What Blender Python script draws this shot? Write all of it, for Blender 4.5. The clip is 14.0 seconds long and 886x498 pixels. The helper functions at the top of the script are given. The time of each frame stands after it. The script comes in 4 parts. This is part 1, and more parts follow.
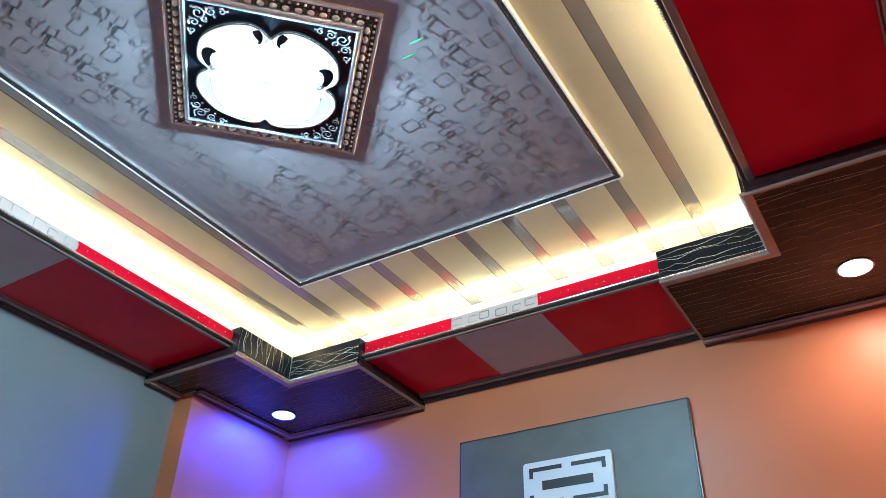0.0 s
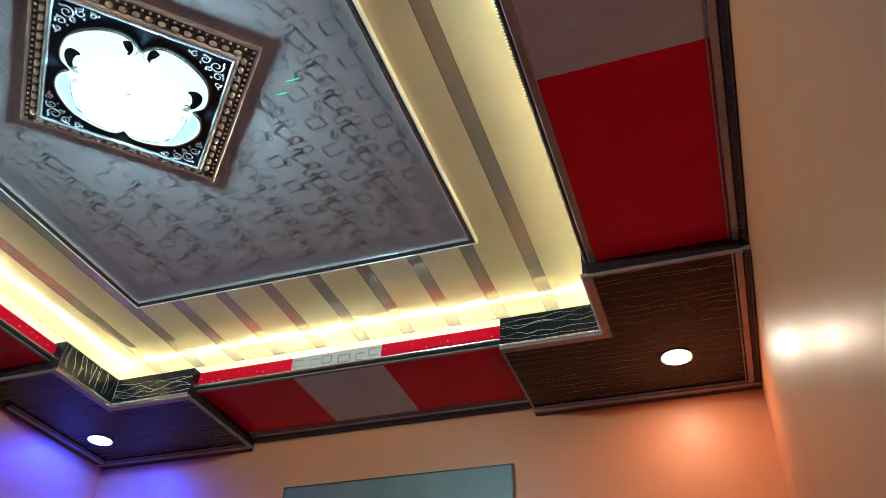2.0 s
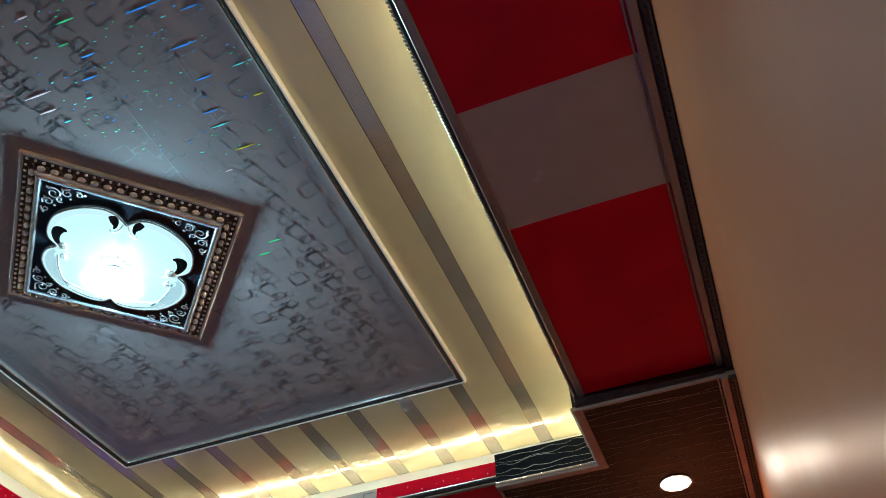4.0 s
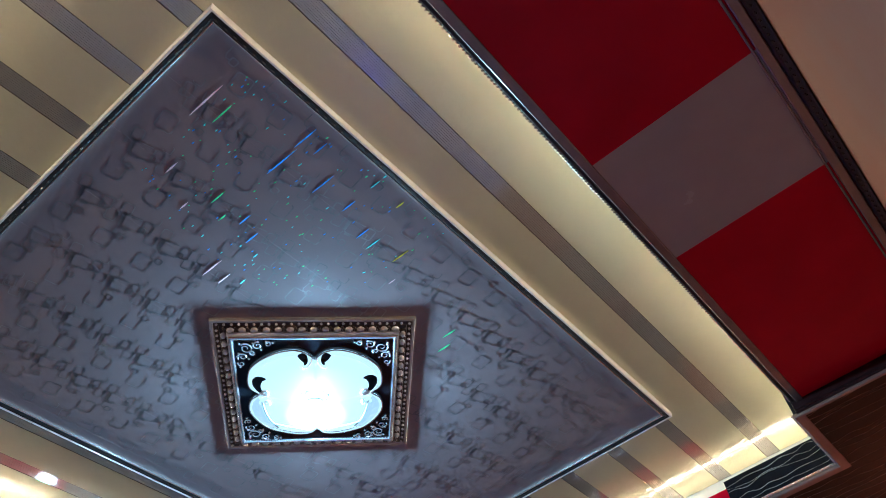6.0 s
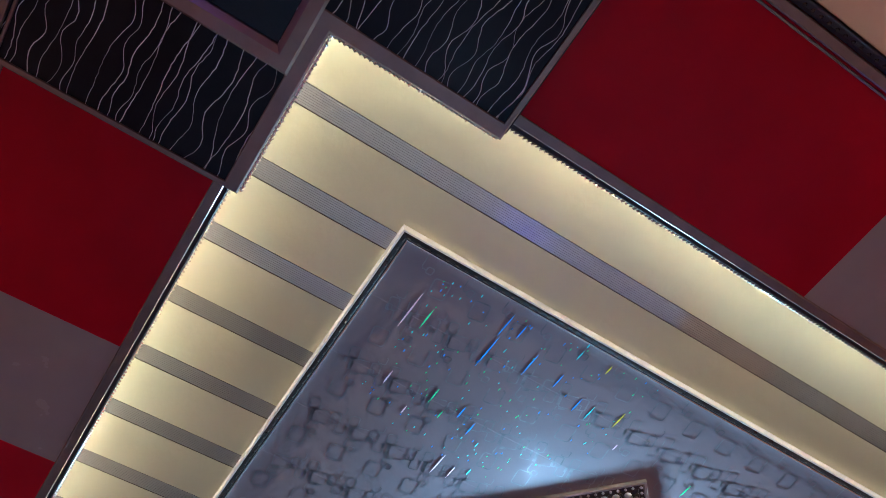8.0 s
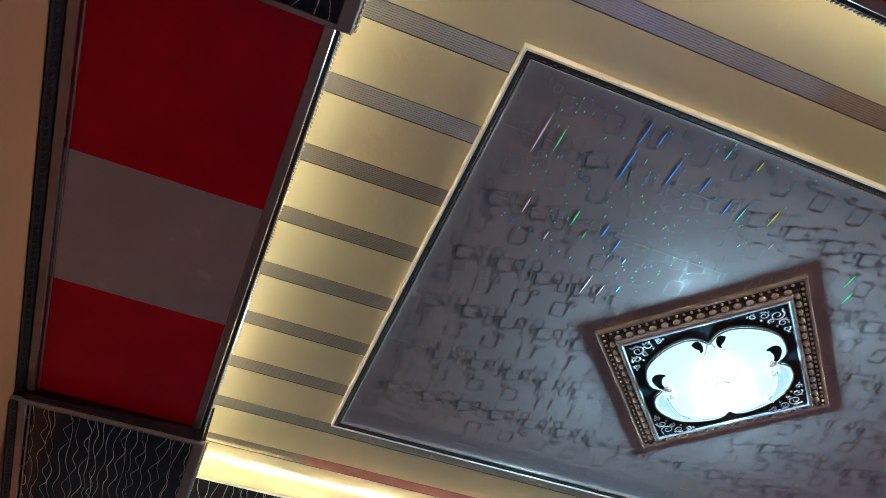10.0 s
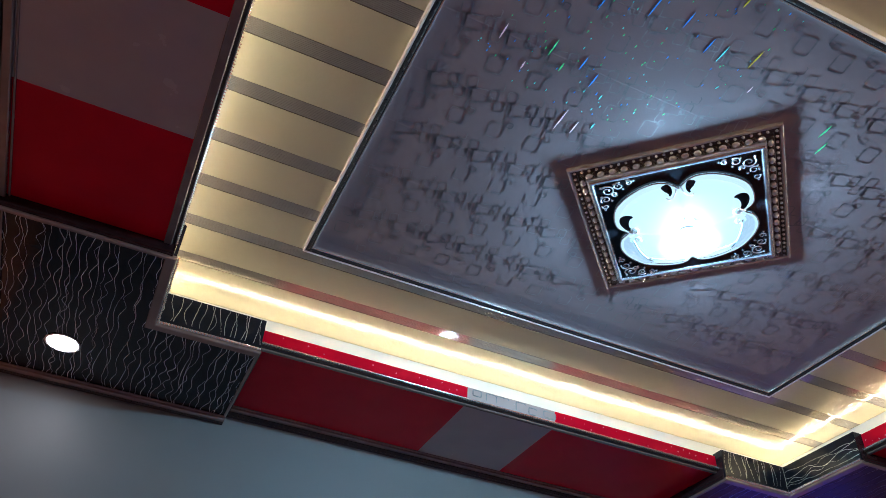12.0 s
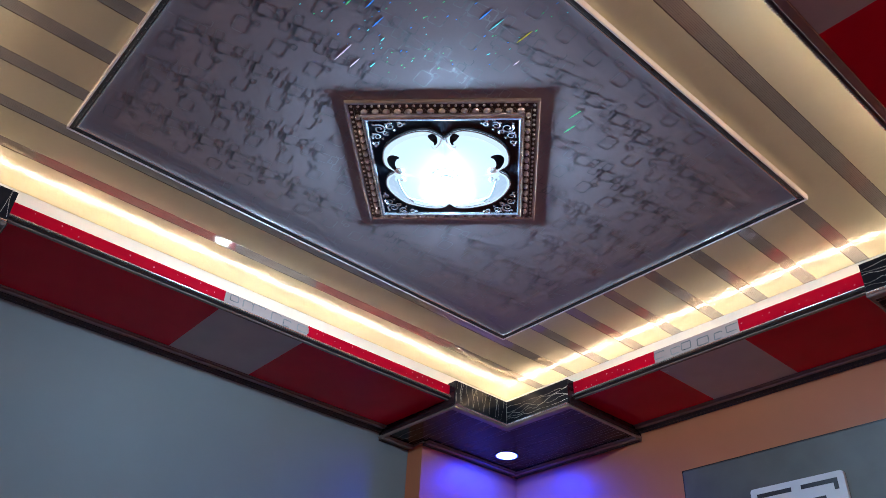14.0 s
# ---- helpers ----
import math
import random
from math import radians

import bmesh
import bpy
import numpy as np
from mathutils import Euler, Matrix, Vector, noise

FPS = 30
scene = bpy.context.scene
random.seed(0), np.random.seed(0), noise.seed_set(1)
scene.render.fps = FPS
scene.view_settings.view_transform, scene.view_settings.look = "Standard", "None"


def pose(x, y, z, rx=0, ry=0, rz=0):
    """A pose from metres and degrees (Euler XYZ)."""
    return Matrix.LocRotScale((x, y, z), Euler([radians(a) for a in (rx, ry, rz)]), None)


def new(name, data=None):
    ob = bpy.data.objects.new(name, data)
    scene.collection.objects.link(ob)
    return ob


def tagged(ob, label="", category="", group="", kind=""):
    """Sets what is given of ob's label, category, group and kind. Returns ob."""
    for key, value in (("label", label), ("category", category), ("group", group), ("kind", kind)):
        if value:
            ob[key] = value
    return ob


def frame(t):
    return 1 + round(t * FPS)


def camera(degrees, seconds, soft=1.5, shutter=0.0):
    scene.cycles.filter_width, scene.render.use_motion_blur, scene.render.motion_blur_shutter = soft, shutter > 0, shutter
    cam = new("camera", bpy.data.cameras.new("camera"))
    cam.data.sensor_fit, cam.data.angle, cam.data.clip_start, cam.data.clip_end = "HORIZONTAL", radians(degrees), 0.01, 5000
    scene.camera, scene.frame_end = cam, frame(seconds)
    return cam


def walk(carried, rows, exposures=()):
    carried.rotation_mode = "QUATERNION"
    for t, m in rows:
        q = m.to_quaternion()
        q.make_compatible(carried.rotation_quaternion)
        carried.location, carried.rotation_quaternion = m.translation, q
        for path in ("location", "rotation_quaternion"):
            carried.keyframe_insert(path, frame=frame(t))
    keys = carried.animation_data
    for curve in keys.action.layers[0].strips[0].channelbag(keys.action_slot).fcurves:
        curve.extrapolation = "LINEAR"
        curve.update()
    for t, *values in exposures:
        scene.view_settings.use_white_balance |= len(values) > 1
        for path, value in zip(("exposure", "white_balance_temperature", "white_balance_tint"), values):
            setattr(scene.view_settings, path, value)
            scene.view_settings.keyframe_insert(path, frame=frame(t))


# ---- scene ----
cam = camera(58.49, 14.0, 0.85)
PATH = [
    (0, 1.388, -1.407, 1.487, 124.48, -1.35, 31.93),
    (0.5, 1.413, -1.409, 1.475, 124.69, -1.20, 27.77),
    (1, 1.433, -1.399, 1.468, 125.33, -1.41, 24.47),
    (1.5, 1.437, -1.404, 1.476, 126.46, -1.89, 21.38),
    (2, 1.443, -1.409, 1.489, 128.14, -1.99, 19.48),
    (2.2, 1.443, -1.416, 1.489, 129.09, -1.85, 18.82),
    (2.725, 1.454, -1.431, 1.500, 130.99, -1.45, 17.97),
    (3.25, 1.475, -1.460, 1.521, 133.22, -0.53, 18.47),
    (3.775, 1.496, -1.490, 1.541, 135.33, 0.71, 20.25),
    (4.3, 1.505, -1.510, 1.552, 136.86, 2.09, 23.24),
    (4.5, 1.509, -1.520, 1.557, 137.32, 2.82, 24.48),
    (5, 1.504, -1.541, 1.563, 138.75, 4.68, 29.08),
    (5.5, 1.490, -1.562, 1.571, 139.87, 5.38, 34.91),
    (6, 1.469, -1.590, 1.568, 140.83, 5.12, 40.64),
    (6.5, 1.458, -1.619, 1.572, 142.14, 4.42, 45.59),
    (7, 1.473, -1.659, 1.583, 144.41, 3.35, 50.26),
    (7.5, 1.496, -1.696, 1.593, 148.68, 2.01, 53.77),
    (7.7, 1.496, -1.704, 1.584, 150.63, 1.69, 54.97),
    (8.225, 1.491, -1.725, 1.594, 151.94, 0.74, 58.39),
    (8.75, 1.467, -1.745, 1.613, 149.71, 0.20, 62.39),
    (9.275, 1.441, -1.759, 1.630, 145.78, -0.08, 65.81),
    (9.8, 1.426, -1.758, 1.635, 141.92, -0.61, 67.49),
    (10, 1.423, -1.752, 1.632, 140.07, -0.84, 67.75),
    (10.5, 1.415, -1.727, 1.619, 136.40, -1.56, 68.22),
    (11, 1.401, -1.719, 1.608, 133.22, -2.18, 67.63),
    (11.5, 1.386, -1.701, 1.587, 131.14, -2.44, 67.39),
    (12, 1.396, -1.666, 1.579, 129.83, -2.76, 65.20),
    (12.5, 1.395, -1.637, 1.565, 128.63, -2.36, 60.44),
    (13, 1.409, -1.606, 1.553, 126.99, -1.62, 54.67),
    (13.5, 1.455, -1.595, 1.549, 126.10, -2.14, 50.86),
    (14, 1.584, -1.582, 1.532, 124.62, -2.62, 48.53),
]
STOPS = [(0.0, 1.60, 6550, 32), (1.0, 1.60, 6500, 33), (2.2, 1.00, 7200, 21), (4.5, 0.50, 6750, 29), (5.0, 0.80, 6250, 36), (5.6, 1.06, 6000, 36), (6.0, 0.62, 6050, 36), (6.5, 0.52, 6050, 36), (7.0, 0.50, 6600, 33), (7.6, 1.08, 5650, 36), (9.8, 0.84, 6900, 27), (11.0, 0.56, 6150, 35), (12.5, 0.56, 6400, 44), (14.0, 0.54, 6650, 53)]
walk(cam, [(t, pose(x, y, z, rx, ry, rz)) for t, x, y, z, rx, ry, rz in PATH], STOPS)

# ---- light ----
world = bpy.data.worlds.new("world")
scene.world = world
world.use_nodes = True
world.node_tree.nodes["Background"].inputs[0].default_value = (0.55, 0.6, 0.7, 1)
world.node_tree.nodes["Background"].inputs[1].default_value = 0.02
LED_POWER, DOME_POWER, BULB_WATTS = 190.0, 3.2, 57.0
WHITE_SPOT, WARM_SPOT, BLUE_SPOT = 30.0, 62.0, 470.0

# ---- plan, metres ----
WX0, WX1, WY0, WY1 = -1.735, 1.656, -2.248, 1.722      # walls
OX0, OX1, OY0, OY1 = -1.173, 1.159, -1.731, 1.20     # tray opening
JUT = 0.045                                          # corner panels reach further in
ZS, ZT = 3.145, 3.092                                # soffit of the borders, of the corner panels
ZC, ZF, ZB = 3.318, 3.308, 3.294                     # tray ceiling, centre field, its moulding
RED_TOP, DARK_TOP = 3.217, 3.230
PX0, PX1, PY0, PY1 = -0.75, 0.75, -1.303, 0.75       # centre field
LAMP = (-0.004, -0.268)
BOARD = 0.2118


# ---- materials ----
def mat(name, color, rough=0.4, metal=0.0, scale=8.0, vary=0.12, bump=0.0, bump_scale=60.0, coat=0.0, rough_vary=0.1, second=None, spec=0.5):
    m = bpy.data.materials.new(name)
    m.use_nodes = True
    nt = m.node_tree
    b = nt.nodes["Principled BSDF"]
    b.inputs["Metallic"].default_value = metal
    b.inputs["Specular IOR Level"].default_value = spec
    b.inputs["Coat Weight"].default_value = coat
    b.inputs["Coat Roughness"].default_value = 0.08
    co = nt.nodes.new("ShaderNodeTexCoord")
    n1 = nt.nodes.new("ShaderNodeTexNoise")
    n1.inputs["Scale"].default_value = scale
    n1.inputs["Detail"].default_value = 6
    n2 = nt.nodes.new("ShaderNodeTexNoise")
    n2.inputs["Scale"].default_value = scale * 0.16
    n2.inputs["Detail"].default_value = 3
    nt.links.new(co.outputs["Object"], n1.inputs["Vector"])
    nt.links.new(co.outputs["Object"], n2.inputs["Vector"])
    add = nt.nodes.new("ShaderNodeMath")
    add.operation = "ADD"
    nt.links.new(n1.outputs["Fac"], add.inputs[0])
    nt.links.new(n2.outputs["Fac"], add.inputs[1])
    ramp = nt.nodes.new("ShaderNodeMapRange")
    ramp.inputs["From Min"].default_value = 0.7
    ramp.inputs["From Max"].default_value = 1.3
    nt.links.new(add.outputs[0], ramp.inputs["Value"])
    mix = nt.nodes.new("ShaderNodeMix")
    mix.data_type = "RGBA"
    dark = second or tuple(c * (1 - vary) for c in color)
    light = color if second else tuple(min(1, c * (1 + vary)) for c in color)
    mix.inputs["A"].default_value = (*dark, 1)
    mix.inputs["B"].default_value = (*light, 1)
    nt.links.new(ramp.outputs[0], mix.inputs["Factor"])
    nt.links.new(mix.outputs["Result"], b.inputs["Base Color"])
    rr = nt.nodes.new("ShaderNodeMapRange")
    rr.inputs["From Min"].default_value = 0.3
    rr.inputs["From Max"].default_value = 0.7
    rr.inputs["To Min"].default_value = max(0.02, rough * (1 - rough_vary))
    rr.inputs["To Max"].default_value = min(1, rough * (1 + rough_vary))
    nt.links.new(n1.outputs["Fac"], rr.inputs["Value"])
    nt.links.new(rr.outputs[0], b.inputs["Roughness"])
    if bump:
        n3 = nt.nodes.new("ShaderNodeTexNoise")
        n3.inputs["Scale"].default_value = bump_scale
        n3.inputs["Detail"].default_value = 4
        nt.links.new(co.outputs["Object"], n3.inputs["Vector"])
        bp = nt.nodes.new("ShaderNodeBump")
        bp.inputs["Strength"].default_value = bump
        bp.inputs["Distance"].default_value = 0.004
        nt.links.new(n3.outputs["Fac"], bp.inputs["Height"])
        nt.links.new(bp.outputs["Normal"], b.inputs["Normal"])
    return m


def glow(name, color, strength):
    m = bpy.data.materials.new(name)
    m.use_nodes = True
    nt = m.node_tree
    b = nt.nodes["Principled BSDF"]
    b.inputs["Base Color"].default_value = (*[0.05 * min(1, c) for c in color], 1)
    b.inputs["Roughness"].default_value = 0.35
    b.inputs["Emission Color"].default_value = (*color, 1)
    b.inputs["Emission Strength"].default_value = strength
    return m


M_ORANGE = mat("orange_paint", (0.60, 0.174, 0.074), 0.41, scale=3, vary=0.07, bump=0.05, bump_scale=35, spec=0.28)
M_GREY = mat("blue_grey_paint", (0.190, 0.206, 0.200), 0.55, scale=3, vary=0.07, bump=0.05, bump_scale=35)
M_TILE = mat("floor_tile", (0.62, 0.60, 0.58), 0.25, scale=3, vary=0.1)
M_CREAM = mat("cream_pvc", (0.625, 0.605, 0.40), 0.12, scale=5, vary=0.04, bump=0.30, bump_scale=46, spec=0.95)
M_GROOVE = mat("silvered_ribbed_strip", (0.66, 0.63, 0.53), 0.05, metal=0.62, scale=12, vary=0.08, spec=0.9)
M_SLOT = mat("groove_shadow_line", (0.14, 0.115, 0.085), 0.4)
M_RED = mat("red_pvc", (0.66, 0.005, 0.019), 0.22, scale=6, vary=0.1, bump=0.05, bump_scale=12, spec=0.13)
M_GLINT = mat("painted_glint_on_red", (0.90, 0.35, 0.36), 0.3, metal=0.4, scale=40, vary=0.4)
M_PALE = mat("pale_grey_pvc", (0.47, 0.358, 0.325), 0.25, scale=9, vary=0.06, bump=0.04, bump_scale=10)
M_FIELD = mat("grey_printed_pvc", (0.318, 0.240, 0.244), 0.24, scale=2.5, vary=0.1, bump=0.03, bump_scale=9)
M_FOIL = mat("foil_print", (0.27, 0.24, 0.237), 0.42, metal=0.9, scale=30, vary=0.3)
M_INK = mat("grey_ink_print", (0.22, 0.23, 0.22), 0.3, metal=0.3, scale=40, vary=0.5)
M_DARK = mat("black_wave_pvc", (0.011, 0.012, 0.016), 0.16, scale=14, vary=0.35, spec=0.22)
M_BROWN = mat("brown_wave_pvc", (0.023, 0.0085, 0.007), 0.20, scale=14, vary=0.30, spec=0.18)
M_WAVE = mat("silver_wave_print", (0.80, 0.79, 0.77), 0.35, scale=25, vary=0.40)
M_WAVE_WARM = mat("warm_silver_wave_print", (0.85, 0.80, 0.66), 0.22, metal=0.4, scale=25, vary=0.4)
M_WAVE_TAN = mat("tan_wave_print", (0.30, 0.19, 0.14), 0.32, scale=25, vary=0.45)
M_BEAD_DARK = mat("dark_edge_bead", (0.060, 0.048, 0.042), 0.30, metal=0.3, scale=20, vary=0.2)
M_BEAD = mat("coffee_bead_trim", (0.36, 0.245, 0.205), 0.24, metal=0.45, scale=20, vary=0.15)
M_CARVED = mat("dark_carved_moulding", (0.032, 0.017, 0.012), 0.40, scale=40, vary=0.4, bump=0.4, bump_scale=120)
M_STEP = mat("dark_step_moulding", (0.030, 0.012, 0.013), 0.22, scale=30, vary=0.4, spec=0.3)
M_CHROME = mat("chrome_strip", (0.90, 0.86, 0.80), 0.16, metal=0.9, scale=40, vary=0.1)
M_PALE_TRIM = mat("pale_silvered_trim", (0.95, 0.94, 0.91), 0.22, metal=0.10, scale=30, vary=0.06, spec=0.8)
M_BLACKTRIM = mat("black_channel", (0.02, 0.018, 0.016), 0.3, scale=40, vary=0.5)
M_BRONZE = mat("antique_gold", (0.80, 0.76, 0.70), 0.24, metal=0.7, scale=25, vary=0.2)
M_BRONZE_DARK = mat("dark_bronze", (0.075, 0.05, 0.036), 0.35, metal=0.5, scale=30, vary=0.4)
M_SILVER = mat("silver_ornament", (0.62, 0.64, 0.66), 0.24, metal=0.85, scale=30, vary=0.2)
M_BLACKGLASS = mat("black_glass", (0.006, 0.009, 0.013), 0.06, scale=10, vary=0.2)
M_WHITE = mat("white_plastic", (0.75, 0.74, 0.72), 0.35, scale=8, vary=0.04)
M_BLACK = mat("black_inlay", (0.012, 0.012, 0.014), 0.4, scale=8, vary=0.2)
M_STONE = mat("grey_stone_laminate", (0.128, 0.120, 0.100), 0.45, scale=7, second=(0.078, 0.075, 0.062), bump=0.08, bump_scale=25)
M_COVE = mat("white_cove_board", (0.80, 0.76, 0.66), 0.5, scale=6, vary=0.04)
M_LED = glow("led_tape_glow", (0.96, 0.88, 0.53), LED_POWER)


def hot_centre(name, color, core, rim, reach):
    """A diffuser that glows most over its bulb."""
    m = glow(name, color, core)
    nt = m.node_tree
    co = nt.nodes.new("ShaderNodeTexCoord")
    flat = nt.nodes.new("ShaderNodeVectorMath")
    flat.operation = "MULTIPLY"
    flat.inputs[1].default_value = (1, 1, 0)
    shift = nt.nodes.new("ShaderNodeVectorMath")
    shift.operation = "SUBTRACT"
    shift.inputs[1].default_value = (0, 0.075, 0)
    ln = nt.nodes.new("ShaderNodeVectorMath")
    ln.operation = "LENGTH"
    r = nt.nodes.new("ShaderNodeMapRange")
    r.interpolation_type = "SMOOTHSTEP"
    r.inputs["From Min"].default_value = 0.02
    r.inputs["From Max"].default_value = reach
    r.inputs["To Min"].default_value = core
    r.inputs["To Max"].default_value = rim
    nt.links.new(co.outputs["Object"], shift.inputs[0])
    nt.links.new(shift.outputs[0], flat.inputs[0])
    nt.links.new(flat.outputs[0], ln.inputs[0])
    nt.links.new(ln.outputs["Value"], r.inputs["Value"])
    nt.links.new(r.outputs[0], nt.nodes["Principled BSDF"].inputs["Emission Strength"])
    return m


M_DOME = hot_centre("lamp_diffuser_glow", (0.42, 0.90, 1.0), DOME_POWER * 1.6, 0.85, 0.110)
M_PETAL = glow("petal_rim_glow", (0.46, 0.88, 0.97), 0.74)
M_FOLD = glow("petal_fold_glow", (0.40, 0.84, 0.94), 0.58)
M_SEAM = mat("grey_seam", (0.14, 0.18, 0.19), 0.5)


# ---- mesh helpers ----
def finish(name, bm, mats, parent=None, label="", smooth=False):
    me = bpy.data.meshes.new(name)
    bmesh.ops.recalc_face_normals(bm, faces=bm.faces)
    bm.to_mesh(me)
    bm.free()
    for m in mats if isinstance(mats, (list, tuple)) else [mats]:
        me.materials.append(m)
    if smooth:
        for p in me.polygons:
            p.use_smooth = True
    ob = new(name, me)
    if parent:
        ob.parent = parent
    if label:
        tagged(ob, label)
    return ob


def part(name, bm, material, parent, label="", smooth=False):
    return finish(name, bm, material, parent, label, smooth)


def empty(name, m, label, category, group="", kind=""):
    ob = new(name)
    ob.matrix_world = m
    ob.empty_display_size = 0.1
    return tagged(ob, label, category, group, kind)


def box(bm, x0, x1, y0, y1, z0, z1, mi=0):
    v = [bm.verts.new((x, y, z)) for z in (z0, z1) for y in (y0, y1) for x in (x0, x1)]
    for q in ((0, 2, 3, 1), (4, 5, 7, 6), (0, 1, 5, 4), (2, 6, 7, 3), (0, 4, 6, 2), (1, 3, 7, 5)):
        bm.faces.new([v[i] for i in q]).material_index = mi


def boxed(*a):
    bm = bmesh.new()
    box(bm, *a)
    return bm


def bevelled(x0, x1, y0, y1, z0, z1, r=0.003, seg=2):
    bm = boxed(x0, x1, y0, y1, z0, z1)
    bmesh.ops.bevel(bm, geom=bm.edges[:], offset=r, segments=seg, affect="EDGES", profile=0.5)
    return bm


def prism(poly, z0, z1):
    bm = bmesh.new()
    lo = [bm.verts.new((x, y, z0)) for x, y in poly]
    hi = [bm.verts.new((x, y, z1)) for x, y in poly]
    bm.faces.new(lo)
    bm.faces.new(hi)
    for i in range(len(poly)):
        k = (i + 1) % len(poly)
        bm.faces.new((lo[i], lo[k], hi[k], hi[i]))
    return bm


def inset_poly(poly, d):
    """The closed counter-clockwise outline moved inwards by d, with mitred corners."""
    out, n = [], len(poly)
    for i in range(n):
        p, q, r = Vector(poly[i - 1]), Vector(poly[i]), Vector(poly[(i + 1) % n])
        a, b = (q - p).normalized(), (r - q).normalized()
        na, nb = Vector((-a.y, a.x)), Vector((-b.y, b.x))
        s = (na + nb) / max(0.2, 1 + na.dot(nb))
        out.append((q.x + s.x * d, q.y + s.y * d))
    return out


def ccw(poly):
    area = sum(poly[i - 1][0] * poly[i][1] - poly[i][0] * poly[i - 1][1] for i in range(len(poly)))
    return list(poly) if area > 0 else list(reversed(poly))


def moulding(poly, profile, bm=None):
    """A moulding of the profile [(inset, z)] all round a closed outline."""
    bm = bm or bmesh.new()
    poly = ccw(poly)
    rings = [[bm.verts.new((x, y, z)) for x, y in inset_poly(poly, d)] for d, z in profile]
    n = len(poly)
    for k in range(len(rings)):
        a, b = rings[k], rings[(k + 1) % len(rings)]
        for i in range(n):
            j = (i + 1) % n
            bm.faces.new((a[i], a[j], b[j], b[i]))
    return bm


def run(p, q, side, profile, bm=None):
    """A straight moulding from p to q; profile [(distance towards side, z)], closed."""
    bm = bm or bmesh.new()
    s = Vector(side)
    ends = [[bm.verts.new((e[0] + s.x * d, e[1] + s.y * d, z)) for d, z in profile] for e in (p, q)]
    n = len(profile)
    for i in range(n):
        j = (i + 1) % n
        bm.faces.new((ends[0][i], ends[0][j], ends[1][j], ends[1][i]))
    for e in ends:
        bm.faces.new(e)
    return bm


def tube(bm, pts, radius, sides=6, taper=False):
    rings = []
    n = len(pts)
    for i, p in enumerate(pts):
        p = Vector(p)
        t = (Vector(pts[min(n - 1, i + 1)]) - Vector(pts[max(0, i - 1)])).normalized()
        u = t.cross(Vector((0, 0, 1)))
        u = u.normalized() if u.length > 1e-4 else Vector((1, 0, 0))
        w = t.cross(u)
        r = radius * (1 - 0.6 * i / n) if taper else radius
        rings.append([bm.verts.new(p + r * (math.cos(a) * u + math.sin(a) * w)) for a in [2 * math.pi * k / sides for k in range(sides)]])
    for a, b in zip(rings, rings[1:]):
        for k in range(sides):
            j = (k + 1) % sides
            bm.faces.new((a[k], a[j], b[j], b[k]))
    bm.faces.new(rings[0])
    bm.faces.new(rings[-1])


def ball(bm, c, r, squash=1.0, seg=8, rings=5):
    m = Matrix.Translation(c) @ Matrix.Diagonal((r, r, r * squash, 1))
    bmesh.ops.create_uvsphere(bm, u_segments=seg, v_segments=rings, radius=1, matrix=m)


def ribbon(bm, pts, width, normal=(0, 0, -1)):
    """A flat printed line."""
    nv = Vector(normal)
    prev = None
    n = len(pts)
    for i, p in enumerate(pts):
        p = Vector(p)
        t = Vector(pts[min(n - 1, i + 1)]) - Vector(pts[max(0, i - 1)])
        s = t.cross(nv).normalized() * (width[i] if isinstance(width, list) else width) / 2
        cur = (bm.verts.new(p - s), bm.verts.new(p + s))
        if prev:
            bm.faces.new((prev[0], prev[1], cur[1], cur[0]))
        prev = cur


# ---- room shell ----
T = 0.14
HIGH = 3.62


def wall(name, x0, x1, y0, y1, z0, z1, m, label):
    return tagged(finish(name, boxed(x0, x1, y0, y1, z0, z1), m), label, "wall", kind="structure")


wall("wall_north", WX0 - T, WX1 + T, WY1, WY1 + T, 0, HIGH, M_ORANGE, "satin orange painted wall under the false ceiling")
wall("wall_south", WX0 - T, WX1 + T, WY0 - T, WY0, 0, HIGH, M_ORANGE, "satin orange painted wall under the false ceiling")
wall("wall_east", WX1, WX1 + T, WY0, WY1, 0, HIGH, M_ORANGE, "satin orange painted wall with glossy highlights")
wall("wall_west", WX0 - T, WX0, WY0, WY1, 0, HIGH, M_GREY, "matt blue-grey painted wall")
PIL_X, PIL_Y = -1.612, 1.0
wall("pillar", WX0, PIL_X, PIL_Y, WY1, 0, ZT - 0.002, M_ORANGE, "orange painted corner pillar lit blue from above")
tagged(finish("floor", boxed(WX0 - T, WX1 + T, WY0 - T, WY1 + T, -0.1, 0), M_TILE), "polished beige stone floor", "floor", kind="structure")
tagged(finish("ceiling_slab", boxed(WX0 - T, WX1 + T, WY0 - T, WY1 + T, HIGH, HIGH + 0.12), M_COVE), "plain concrete slab over the false ceiling", "ceiling", kind="structure")


